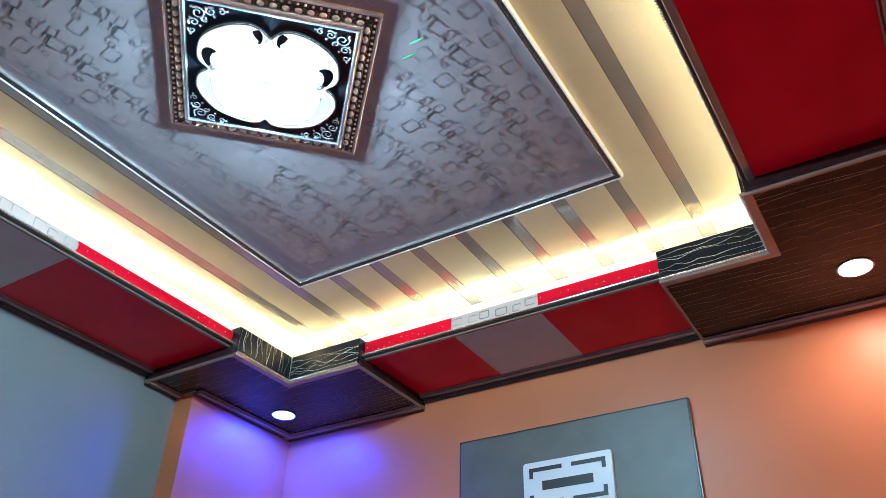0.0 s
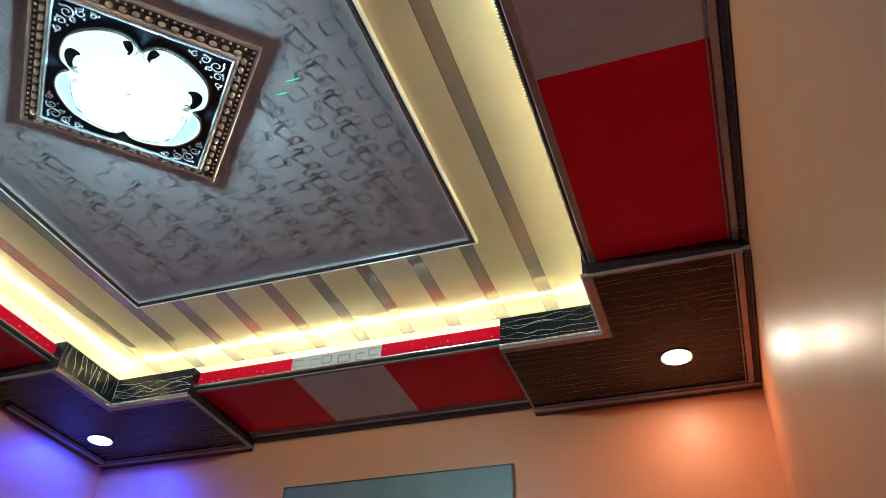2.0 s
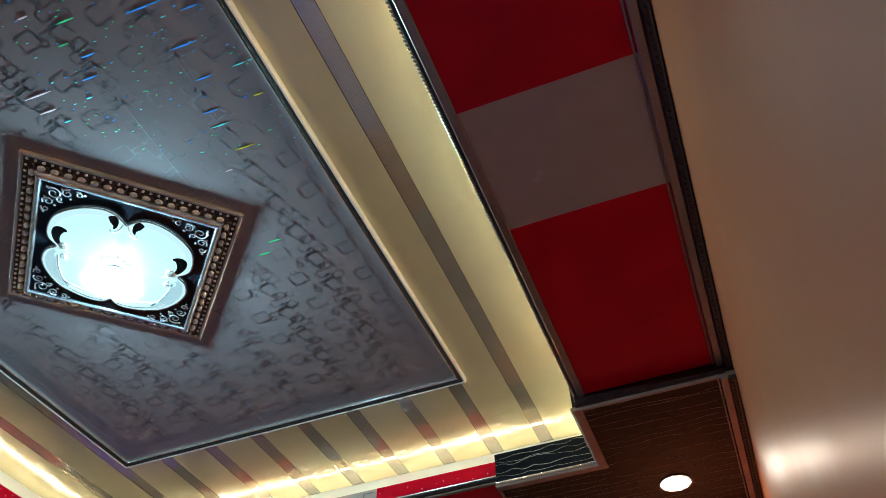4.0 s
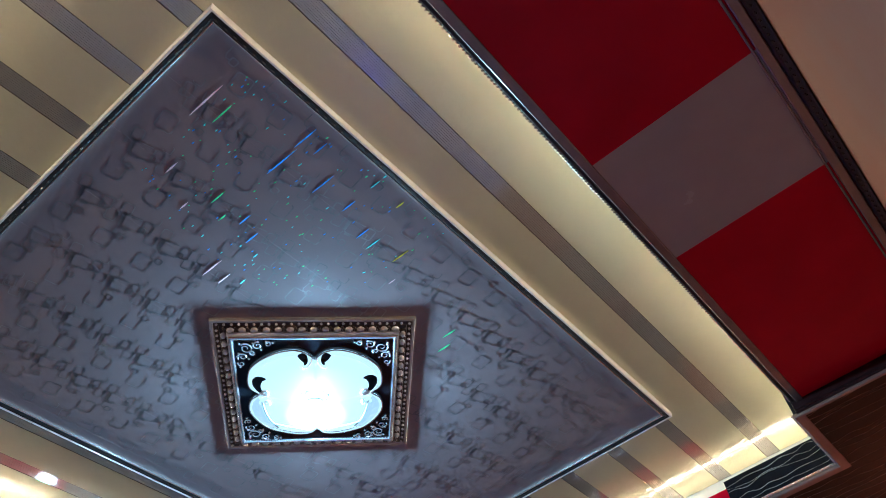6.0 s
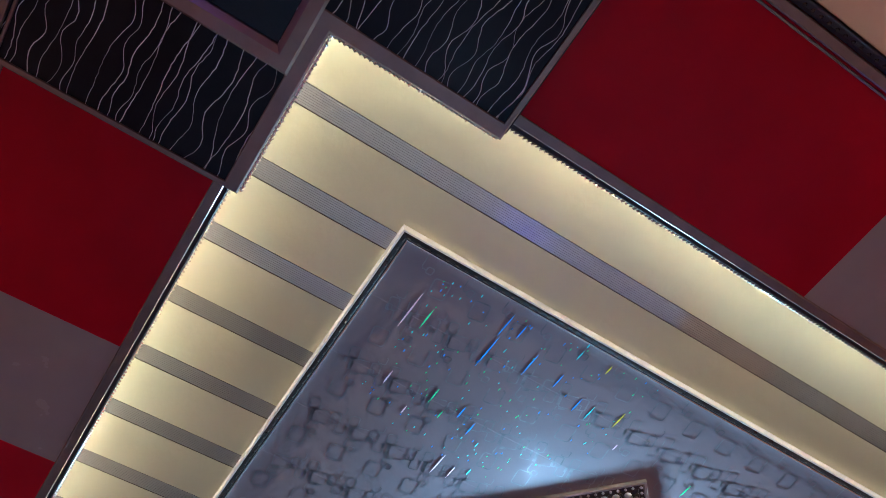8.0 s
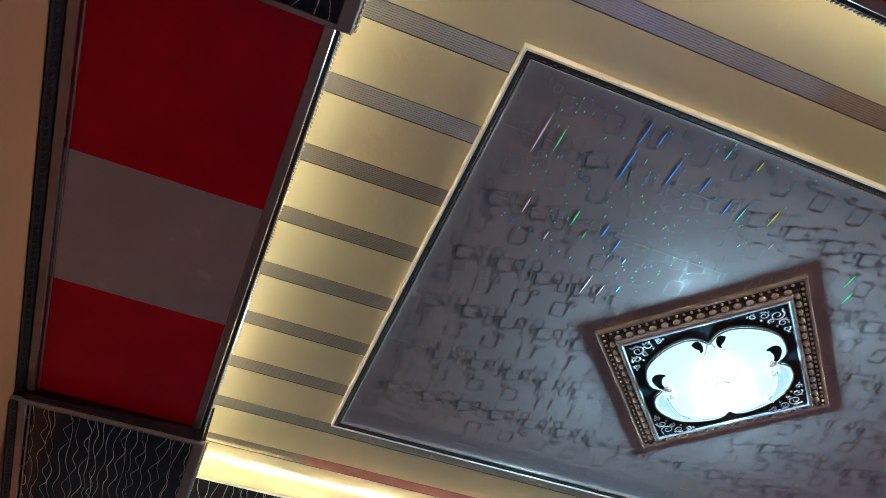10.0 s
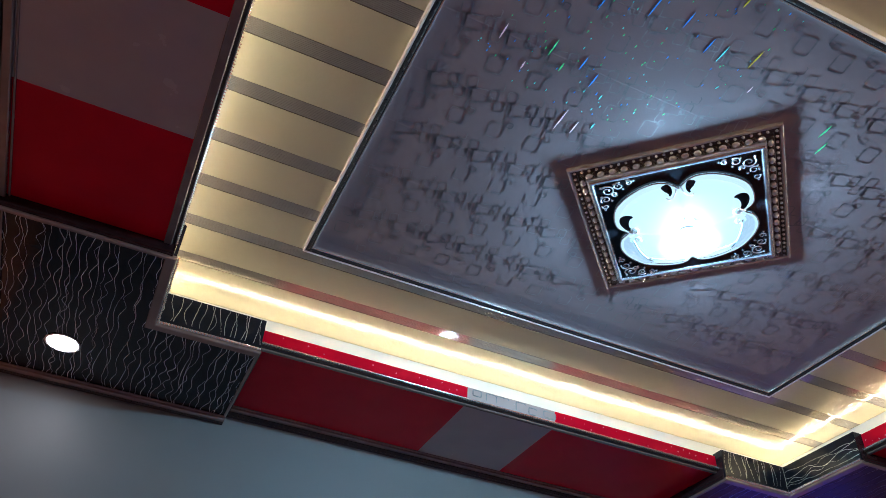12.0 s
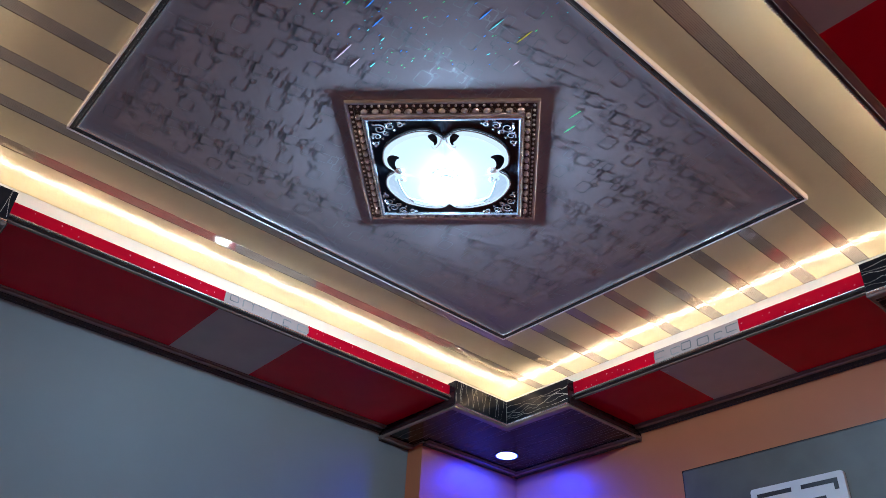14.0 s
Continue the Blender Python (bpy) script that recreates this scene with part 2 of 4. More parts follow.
# ---- tray ceiling of ribbed boards ----
def tray_ceiling():
    bm = bmesh.new()
    y0, y1 = OY0 - 0.13, OY1 + 0.13
    first = 0.9035 + 2 * BOARD
    xs = []
    for k in range(14):
        c = first - k * BOARD
        if abs(c) > 1.08:
            continue
        # (x, z, material of the span that ends here), running from high x to low x
        xs.append((c + 0.0278, ZC, 0))
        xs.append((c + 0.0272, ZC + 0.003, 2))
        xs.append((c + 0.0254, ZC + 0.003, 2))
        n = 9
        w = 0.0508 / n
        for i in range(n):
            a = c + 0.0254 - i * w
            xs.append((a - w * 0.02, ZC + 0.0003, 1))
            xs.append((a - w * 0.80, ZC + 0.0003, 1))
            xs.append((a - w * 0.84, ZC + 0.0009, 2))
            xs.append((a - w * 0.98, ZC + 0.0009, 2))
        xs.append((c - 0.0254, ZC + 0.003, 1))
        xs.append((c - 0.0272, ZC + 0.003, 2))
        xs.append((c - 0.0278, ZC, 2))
    xs = [(1.33, ZC, 0)] + [p for p in xs if -1.33 < p[0] < 1.33] + [(-1.33, ZC, 0)]
    prev = None
    for x, z, mi in xs:
        cur = (bm.verts.new((x, y0, z)), bm.verts.new((x, y1, z)))
        if prev:
            bm.faces.new((prev[0], prev[1], cur[1], cur[0])).material_index = mi
        prev = cur
    ob = finish("ceiling", bm, [M_CREAM, M_GROOVE, M_SLOT])
    return tagged(ob, "glossy cream boarded tray ceiling with grey ribbed strips", "ceiling", kind="structure")


tray_ceiling()

# white board at the back and on the ledge of the light cove, all round
COVE = 0.080
bm = moulding([(OX0 - COVE - 0.006, OY0 - COVE - 0.006), (OX1 + COVE + 0.006, OY0 - COVE - 0.006), (OX1 + COVE + 0.006, OY1 + COVE + 0.006), (OX0 - COVE - 0.006, OY1 + COVE + 0.006)],
              [(0, ZS + 0.014), (0.070, ZS + 0.014), (0.070, ZS + 0.018), (0.006, ZS + 0.018), (0.006, ZC - 0.001), (0, ZC - 0.001)])
tagged(finish("cove_back", bm, M_COVE), "white board at the back of the light cove", "trim", kind="structure")


# ---- centre field with printed links ----
def centre_field():
    root = empty("ceiling_centre", Matrix.Translation((0, 0, 0)), "grey glossy ceiling field printed with linked squares", "ceiling panel", kind="structure")
    x = PX0 + 0.012
    edge = 0.541 - 2 * 0.2033
    bounds = [PX0 + 0.012] + [b for b in (edge + 0.2033 * k for k in range(-6, 6)) if PX0 + 0.03 < b < PX1 - 0.03] + [PX1 - 0.012]
    for a, b in zip(bounds, bounds[1:]):
        bm = bmesh.new()
        prof = [(a + 0.0002, ZF), (b - 0.0002, ZF), (b - 0.00005, ZF + 0.001), (b - 0.00005, ZF + 0.008), (a + 0.00005, ZF + 0.008), (a + 0.00005, ZF + 0.001)]
        ends = [[bm.verts.new((px, yy, pz)) for px, pz in prof] for yy in (PY0 + 0.012, PY1 - 0.012)]
        for i in range(6):
            j = (i + 1) % 6
            bm.faces.new((ends[0][i], ends[0][j], ends[1][j], ends[1][i]))
        for e in ends:
            bm.faces.new(e)
        part("board", bm, M_FIELD, root)
    return root


def rounded_rect(cx, cy, hx, hy, r, turn=0.0, a0=0.0, a1=1.0):
    pts = []
    for sx, sy, st in ((1, 1, 0), (-1, 1, 90), (-1, -1, 180), (1, -1, 270)):
        for k in range(5):
            a = radians(st + k * 22.5)
            pts.append((sx * (hx - r) + r * math.cos(a), sy * (hy - r) + r * math.sin(a)))
    pts.append(pts[0])
    n = len(pts) - 1
    pts = pts[int(a0 * n):int(a1 * n) + 1]
    c, s = math.cos(radians(turn)), math.sin(radians(turn))
    return [(cx + c * x - s * y, cy + s * x + c * y) for x, y in pts]


def link_print(parent):
    """Rounded squares and chains of links, one column a board, each board laid at its own offset."""
    bm = bmesh.new()
    rng = random.Random(4)
    z = ZF - 0.0006
    lo = (PX0 + 0.018, PY0 + 0.018)
    hi = (PX1 - 0.018, PY1 - 0.018)

    def line(pts, w):
        pts = [(max(lo[0], min(hi[0], x)), max(lo[1], min(hi[1], y)), z) for x, y in pts]
        ribbon(bm, pts, w * 1.28)

    offs = {0: -0.151, 1: -0.084, 2: -0.0895, 3: -0.106}
    for col in range(-1, 8):
        cx = 0.644 - 0.2033 * col
        oy = offs.get(col, rng.uniform(-0.12, 0))
        for row in range(-11, 9):
            cy = oy + 0.1225 * row
            if not (PY0 - 0.02 < cy < PY1 + 0.02 and PX0 - 0.02 < cx < PX1 + 0.2):
                continue
            items = []
            if cx < PX1 - 0.03:
                cut = rng.random()
                items.append((rounded_rect(cx, cy, 0.0275, 0.0225, 0.008, -8, 0, 1 if cut < 0.7 else 0.75), 0.0032))
            items.append((rounded_rect(cx - 0.078, cy - 0.027, 0.0185, 0.0135, 0.006, -14), 0.0026))
            items.append(([(cx - 0.134, cy - 0.014), (cx - 0.094, cy - 0.024)], 0.0075))
            items.append((rounded_rect(cx - 0.110, cy + 0.010, 0.0225, 0.0255, 0.006, -14, 0.30, 1.0), 0.0026))
            items.append((rounded_rect(cx - 0.097, cy + 0.047, 0.0195, 0.0125, 0.006, -14), 0.0034))
            items.append((rounded_rect(cx - 0.111, cy + 0.041, 0.0090, 0.0070, 0.004, -14), 0.0024))
            items.append(([(cx - 0.172, cy + 0.004), (cx - 0.173, cy - 0.006), (cx - 0.165, cy - 0.011), (cx - 0.138, cy - 0.012)], 0.0028))
            items.append((rounded_rect(cx - 0.170, cy + 0.014, 0.0095, 0.0090, 0.005, 0), 0.0030))
            items.append(([(cx - 0.143, cy - 0.004), (cx - 0.136, cy + 0.014)], 0.0050))
            items.append((rounded_rect(cx - 0.124, cy - 0.047, 0.0165, 0.0140, 0.005, -14, 0.0, 0.8), 0.0026))
            items.append(([(cx - 0.118, cy - 0.036), (cx - 0.100, cy - 0.040)], 0.0060))
            items.append((rounded_rect(cx - 0.060, cy + 0.050, 0.0120, 0.0110, 0.005, -8, 0.0, 0.7), 0.0022))
            for pts, w in items:
                mx = sum(p[0] for p in pts) / len(pts)
                my = sum(p[1] for p in pts) / len(pts)
                if lo[0] + 0.07 < mx < hi[0] - 0.045 and lo[1] + 0.06 < my < hi[1] - 0.075:
                    line(pts, w)
    ob = part("link_print", bm, M_FOIL, parent, "dark silver print of linked rounded squares")
    tagged(ob, kind="stuff")


FIELD = centre_field()
link_print(FIELD)


def field_moulding():
    rect = [(PX0, PY0), (PX1, PY0), (PX1, PY1), (PX0, PY1)]
    root = empty("ceiling_frame", Matrix.Translation((0, 0, 0)), "chrome and black moulding framing the grey ceiling field", "moulding", kind="structure")
    # near-white colour stands in for chrome reflecting the cove light
    part("outer_strip", moulding(rect, [(0.001, ZC - 0.001), (0.001, ZC - 0.007), (0.0025, ZB + 0.001), (0.004, ZB), (0.0075, ZB), (0.009, ZB + 0.003), (0.009, ZC - 0.001)]), M_PALE_TRIM, root, "outer strip painted near white for chrome's bright reflection")
    part("channel", moulding(rect, [(0.0095, ZC - 0.002), (0.0095, ZB + 0.003), (0.0125, ZB + 0.001), (0.0205, ZB + 0.003), (0.0235, ZB + 0.006), (0.0235, ZC - 0.002)]), M_BLACKTRIM, root, "black channel with small beads")
    part("inner_strip", moulding(rect, [(0.024, ZC - 0.003)] + [(0.0275 - 0.0035 * math.cos(radians(a)), ZB + 0.008 - 0.004 * math.sin(radians(a))) for a in range(0, 181, 30)] + [(0.031, ZC - 0.003)]), M_CHROME, root, "thin chrome inner strip")
    bm = bmesh.new()
    for a, b in (((PX0, PY0), (PX1, PY0)), ((PX1, PY0), (PX1, PY1)), ((PX1, PY1), (PX0, PY1)), ((PX0, PY1), (PX0, PY0))):
        d = Vector((b[0] - a[0], b[1] - a[1]))
        n = int(d.length / 0.028)
        inw = Vector((-d.y, d.x)).normalized() * 0.0185
        for i in range(1, n):
            p = Vector(a) + d * (i / n) + inw
            s = d.normalized() * 0.007
            q = d.normalized().orthogonal() * 0.003
            zz = ZB + 0.0022
            vs = [bm.verts.new((p.x + k.x, p.y + k.y, zz)) for k in (s, q, -s, -q)]
            top = bm.verts.new((p.x, p.y, zz - 0.004))
            for k in range(4):
                bm.faces.new((vs[k], vs[(k + 1) % 4], top))
    tagged(part("channel_beads", bm, M_BEAD_DARK, root, "small dark lozenge beads"), kind="stuff")


field_moulding()


# ---- lowered borders ----
BOARD_T = 0.012


def cornice(p, q, inward, z, parent, deep=0.032):
    """Wall cornice: a flat grey bead and a dark carved moulding against the wall."""
    part("cornice_bead", run(p, q, inward, [(0.026, z), (0.026, z - 0.012), (0.029, z - 0.015), (0.047, z - 0.015), (0.050, z - 0.012), (0.050, z)]), M_BEAD, parent, "flat coffee-grey cornice bead")
    part("cornice_line", run(p, q, inward, [(0.0545, z), (0.0545, z - 0.005), (0.056, z - 0.0065), (0.059, z - 0.0065), (0.0605, z - 0.005), (0.0605, z)]), M_BEAD, parent, "thin coffee-grey bead")
    part("cornice_moulding", run(p, q, inward, [(0.001, z), (0.001, z - deep * 0.94), (0.005, z - deep), (0.009, z - deep * 0.88), (0.018, z - deep * 0.75), (0.024, z - deep * 0.5), (0.024, z)]), M_CARVED, parent, "dark carved cornice moulding")
    bm = bmesh.new()
    a, d, s = Vector(p), Vector((q[0] - p[0], q[1] - p[1])), Vector(inward)
    n = max(2, int(d.length / 0.022))
    for i in range(n):
        c = a + d * ((i + 0.5) / n) + s * 0.0150
        bmesh.ops.create_icosphere(bm, subdivisions=1, radius=0.0055, matrix=Matrix.Translation((c.x, c.y, z - deep * 0.75)))
    tagged(part("cornice_beads", bm, M_BRONZE_DARK, parent, "row of small carved beads"), kind="stuff")


def twisted_edge(p, q, side, z, parent, m=None):
    """Chrome cord of small cut beads along an inner edge."""
    bm = bmesh.new()
    a, d, s = Vector(p), Vector((q[0] - p[0], q[1] - p[1])), Vector(side)
    n = max(2, int(d.length / 0.011))
    u = d.normalized()
    rng = random.Random(n)
    for i in range(n):
        c = a + d * ((i + 0.5) / n) - s * 0.0075
        r = rng.uniform(0.0038, 0.0058)
        mid = [bm.verts.new((c.x + r * (k[0] * u.x + k[1] * s.x), c.y + r * (k[0] * u.y + k[1] * s.y), z)) for k in ((1.2, 0.4), (0.2, 1), (-1.2, -0.4), (-0.2, -1))]
        for dz in (-r, r):
            tip = bm.verts.new((c.x, c.y, z + dz))
            for k in range(4):
                bm.faces.new((mid[k], mid[(k + 1) % 4], tip))
    tagged(part("beaded_cord", bm, m or M_CHROME, parent, "twisted cord of cut beads"), kind="stuff")


def border(name, axis, fixed_in, fixed_wall, marks, seg, top=RED_TOP, reach=0.014):
    """One side of the dropped border: soffit and upstand boards between the corner panels, trims and cornice.
    axis: 'x' runs along x. fixed_in: the opening's edge; fixed_wall: the wall; reach: how far in the edge bead lies."""
    root = empty(name, Matrix.Translation((0, 0, 0)), "dropped ceiling border in red and pale grey glossy boards", "ceiling border", "ceiling borders", "structure")
    out = 1 if fixed_wall > fixed_in else -1
    for a, b, m, lab in seg:
        lo, hi = sorted((fixed_in, fixed_wall))
        flo, fhi = sorted((fixed_in, fixed_in + out * 0.007))
        blo, bhi = sorted((fixed_in + out * 0.0072, fixed_in + out * 0.010))
        if axis == "x":
            part("soffit_panel", boxed(a, b, lo, hi, ZS, ZS + BOARD_T), m, root, lab)
            part("upstand_panel", boxed(a, b, flo, fhi, ZS + BOARD_T + 0.001, top), m, root, lab)
            part("upstand_back", boxed(a, b, blo, bhi, ZS + 0.020, top - 0.002), M_COVE, root, "white back of the board")
        else:
            part("soffit_panel", boxed(lo, hi, a, b, ZS, ZS + BOARD_T), m, root, lab)
            part("upstand_panel", boxed(flo, fhi, a, b, ZS + BOARD_T + 0.001, top), m, root, lab)
            part("upstand_back", boxed(blo, bhi, a, b, ZS + 0.020, top - 0.002), M_COVE, root, "white back of the board")
    a, b = marks
    if axis == "x":
        p, q, s = (a, fixed_in), (b, fixed_in), (0, out)
        wp, wq, ws = (a, fixed_wall), (b, fixed_wall), (0, -out)
    else:
        p, q, s = (fixed_in, a), (fixed_in, b), (out, 0)
        wp, wq, ws = (fixed_wall, a), (fixed_wall, b), (-out, 0)
    k, half = reach, 0.0125 if reach < 0 else 0.009
    part("edge_trim", run(p, q, s, [(k - half, ZS), (k - half, ZS - 0.004), (k - half + 0.002, ZS - 0.006), (k + half - 0.002, ZS - 0.006), (k + half, ZS - 0.004), (k + half, ZS)]), M_BEAD, root, "coffee-grey edge bead")
    lip = min(k - 0.022, -0.0005)
    part("edge_carving", run(p, q, s, [(lip, ZS + 0.014), (lip - 0.003, ZS + 0.012), (lip - 0.003, ZS + 0.002), (lip, ZS - 0.001), (k - half - 0.0005, ZS - 0.001), (k - half - 0.0005, ZS + 0.004), (lip + 0.0004, ZS + 0.004)]), M_CARVED, root, "dark carved edge lip")
    if reach > 0:
        part("chrome_edge", run(p, q, s, [(lip - 0.0035, ZS + 0.0135), (lip - 0.0070, ZS + 0.0140), (lip - 0.0095, ZS + 0.0110), (lip - 0.0085, ZS + 0.0080), (lip - 0.0035, ZS + 0.0060)]), M_CHROME, root, "thin chrome edge strip")
    twisted_edge((p[0] + s[0] * (lip + 0.003), p[1] + s[1] * (lip + 0.003)), (q[0] + s[0] * (lip + 0.003), q[1] + s[1] * (lip + 0.003)), s, ZS + 0.003, root, M_CHROME if reach < 0 else M_BRONZE_DARK)
    cornice(wp, wq, ws, ZS, root)
    return root


RED_L, PALE_L = "glossy deep red board", "pale grey board with faint silver print"
AX, AY, BX, BY, CX, CY, DX, DY = -0.715, 0.797, 0.713, 0.778, 0.724, -1.296, -0.72, -1.312
border("ceiling_border_north", "x", OY1, WY1, (AX, BX), [(AX, -0.24, M_RED, RED_L), (-0.24, 0.182, M_PALE, PALE_L), (0.182, BX, M_RED, RED_L)], 3.227)
border("ceiling_border_south", "x", OY0, WY0, (DX, CX), [(DX, -0.24, M_RED, RED_L), (-0.24, 0.187, M_PALE, PALE_L), (0.187, CX, M_RED, RED_L)], reach=-0.006)
border("ceiling_border_east", "y", OX1, WX1, (CY, BY), [(CY, -0.46, M_RED, RED_L), (-0.46, -0.05, M_PALE, PALE_L), (-0.05, BY, M_RED, RED_L)], reach=-0.006)
border("ceiling_border_west", "y", OX0, WX0, (DY, AY), [(DY, -0.455, M_RED, RED_L), (-0.455, -0.045, M_PALE, PALE_L), (-0.045, AY, M_RED, RED_L)])


def foil_squares(parent_name, axis, at, a, b, out, seed):
    """Silver squares printed on the pale upstand."""
    rng = random.Random(seed)
    bm = bmesh.new()
    z0, z1 = ZS + 0.026, RED_TOP - 0.004
    n = 6
    for i in range(n):
        c = a + (b - a) * (i + 0.5) / n + rng.uniform(-0.01, 0.01)
        zc = (z0 + z1) / 2 + rng.uniform(-0.008, 0.008)
        hx, hz = rng.uniform(0.018, 0.029), rng.uniform(0.013, 0.020)
        cut = rng.choice((1.0, 0.75, 0.6))
        pts = [(u, max(z0, min(z1, w))) for u, w in rounded_rect(c, zc, hx, hz, 0.006, 0, 0, cut)]
        if axis == "x":
            ribbon(bm, [(u, at - out * 0.0008, w) for u, w in pts], 0.0052, (0, 1, 0))
        else:
            ribbon(bm, [(at - out * 0.0008, u, w) for u, w in pts], 0.0052, (1, 0, 0))
    part("square_print", bm, M_INK, bpy.data.objects[parent_name], "grey printed squares")


foil_squares("ceiling_border_north", "x", OY1, -0.24, 0.182, 1, 1)
foil_squares("ceiling_border_west", "y", OX0, -0.455, -0.045, -1, 2)


def glint_dots(parent_name, axis, at, spans, out, seed):
    """Sparse rows of tiny pale dots, reflected glints painted on the red boards."""
    rng = random.Random(seed)
    bm = bmesh.new()

    def glint(u, w):
        r = rng.uniform(0.0016, 0.0034)
        ring = []
        for k in range(5):
            a = 1.2566 * k + rng.uniform(-0.3, 0.3)
            du, dw = r * math.cos(a), r * math.sin(a)
            x, y, z = u + du, at - out * 0.0008, w + dw
            ring.append(bm.verts.new((x, y, z) if axis == "x" else (y, x, z)))
        bm.faces.new(ring)

    for a, b in spans:
        n = int((b - a) / 0.033)
        for i in range(n):
            if rng.random() < 0.6:
                glint(a + 0.015 + (b - a - 0.03) * i / n, ZS + 0.038 + rng.uniform(-0.010, 0.022))
    tagged(part("glitter_print", bm, M_GLINT, bpy.data.objects[parent_name], "sparse pale dots painted as glints on the red boards"), kind="stuff")


# light reflected in the glossy red upstands, put in as pale dots
glint_dots("ceiling_border_north", "x", OY1, [(AX, -0.24), (0.182, BX)], 1, 21)
glint_dots("ceiling_border_south", "x", OY0, [(DX, -0.24), (0.187, CX)], -1, 22)
glint_dots("ceiling_border_east", "y", OX1, [(CY, -0.46), (-0.05, BY)], 1, 23)
glint_dots("ceiling_border_west", "y", OX0, [(DY, -0.455), (-0.045, AY)], -1, 24)


# ---- corner panels ----
def wave_lines(bm, u0, u1, v0, v1, place, normal, rng, gap=0.030, calm=False, fine=0.8):
    """Wavy printed lines that run along u and are spaced along v."""
    v = v0 + gap * 0.4
    while v < v1 - 0.004:
        n = max(4, int((u1 - u0) / 0.010))
        ph, wl, am = rng.uniform(0, 6.3), rng.uniform(0.110, 0.200), rng.uniform(0.0060, 0.0110)
        if calm:
            wl, am = rng.uniform(0.13, 0.24), rng.uniform(0.003, 0.008)
        ph2, f2 = rng.uniform(0, 6.3), rng.uniform(9, 17)
        wd = rng.choice((0.0020, 0.0024, 0.0028)) * (0.70 if calm else fine)
        pts, ws = [], []
        for i in range(n + 1):
            u = u0 + (u1 - u0) * i / n
            grow = 0.70 + 0.30 * math.sin(u * 5.3 + ph2)
            w = v + am * grow * math.sin(6.283 * u / wl + ph + 1.3 * math.sin(u * f2 + ph2)) + 0.007 * math.sin(u * 6 + ph2)
            w += 0 if calm else rng.uniform(-0.0011, 0.0011)
            pts.append(place(u, max(v0 + 0.002, min(v1 - 0.002, w))))
            ws.append(wd * (0.45 + 0.75 * abs(math.sin(u * 10 + ph))))
        ribbon(bm, pts, ws, normal)
        v += gap * rng.uniform(0.5, 1.3)


RIDGES = [(0.0, ZT + 0.004), (-0.007, ZT + 0.004), (-0.009, ZT + 0.008), (-0.007, ZT + 0.013), (-0.003, ZT + 0.016), (-0.006, ZT + 0.020), (-0.005, ZT + 0.026), (0.0, ZT + 0.029)]


def stepped_trim(poly, wx, wy, ix, iy):
    """A flat bead round the panel, wide along the opening and thin along the steps."""
    def width(p, q):
        if abs(p[0] - q[0]) < 1e-6:
            return 0.031 if abs(p[0] - ix) < 1e-6 else (0.022 if abs(p[0] - wx) < 0.2 else 0.010)
        return 0.031 if abs(p[1] - iy) < 1e-6 else (0.022 if abs(p[1] - wy) < 0.2 else 0.010)

    poly = ccw(poly)
    n = len(poly)
    bm = bmesh.new()
    rings = []
    for f, z in ((-0.1, ZT + 0.008), (-0.1, ZT - 0.003), (0.03, ZT - 0.006), (0.93, ZT - 0.006), (1.0, ZT - 0.003), (1.0, ZT - 0.0002), (0.0, ZT - 0.0002), (0.0, ZT + 0.008)):
        ring = []
        for i in range(n):
            p, q, r = Vector(poly[i - 1]), Vector(poly[i]), Vector(poly[(i + 1) % n])
            a, b = (q - p).normalized(), (r - q).normalized()
            wa, wb = (w if f > 0 else 0.03 for w in (width(p, q), width(q, r)))
            ring.append(bm.verts.new((q.x - f * (a.y * wa + b.y * wb), q.y + f * (a.x * wa + b.x * wb), z)))
        rings.append(ring)
    for k in range(len(rings)):
        a, b = rings[k], rings[(k + 1) % len(rings)]
        for i in range(n):
            j = (i + 1) % n
            bm.faces.new((a[i], a[j], b[j], b[i]))
    return bm


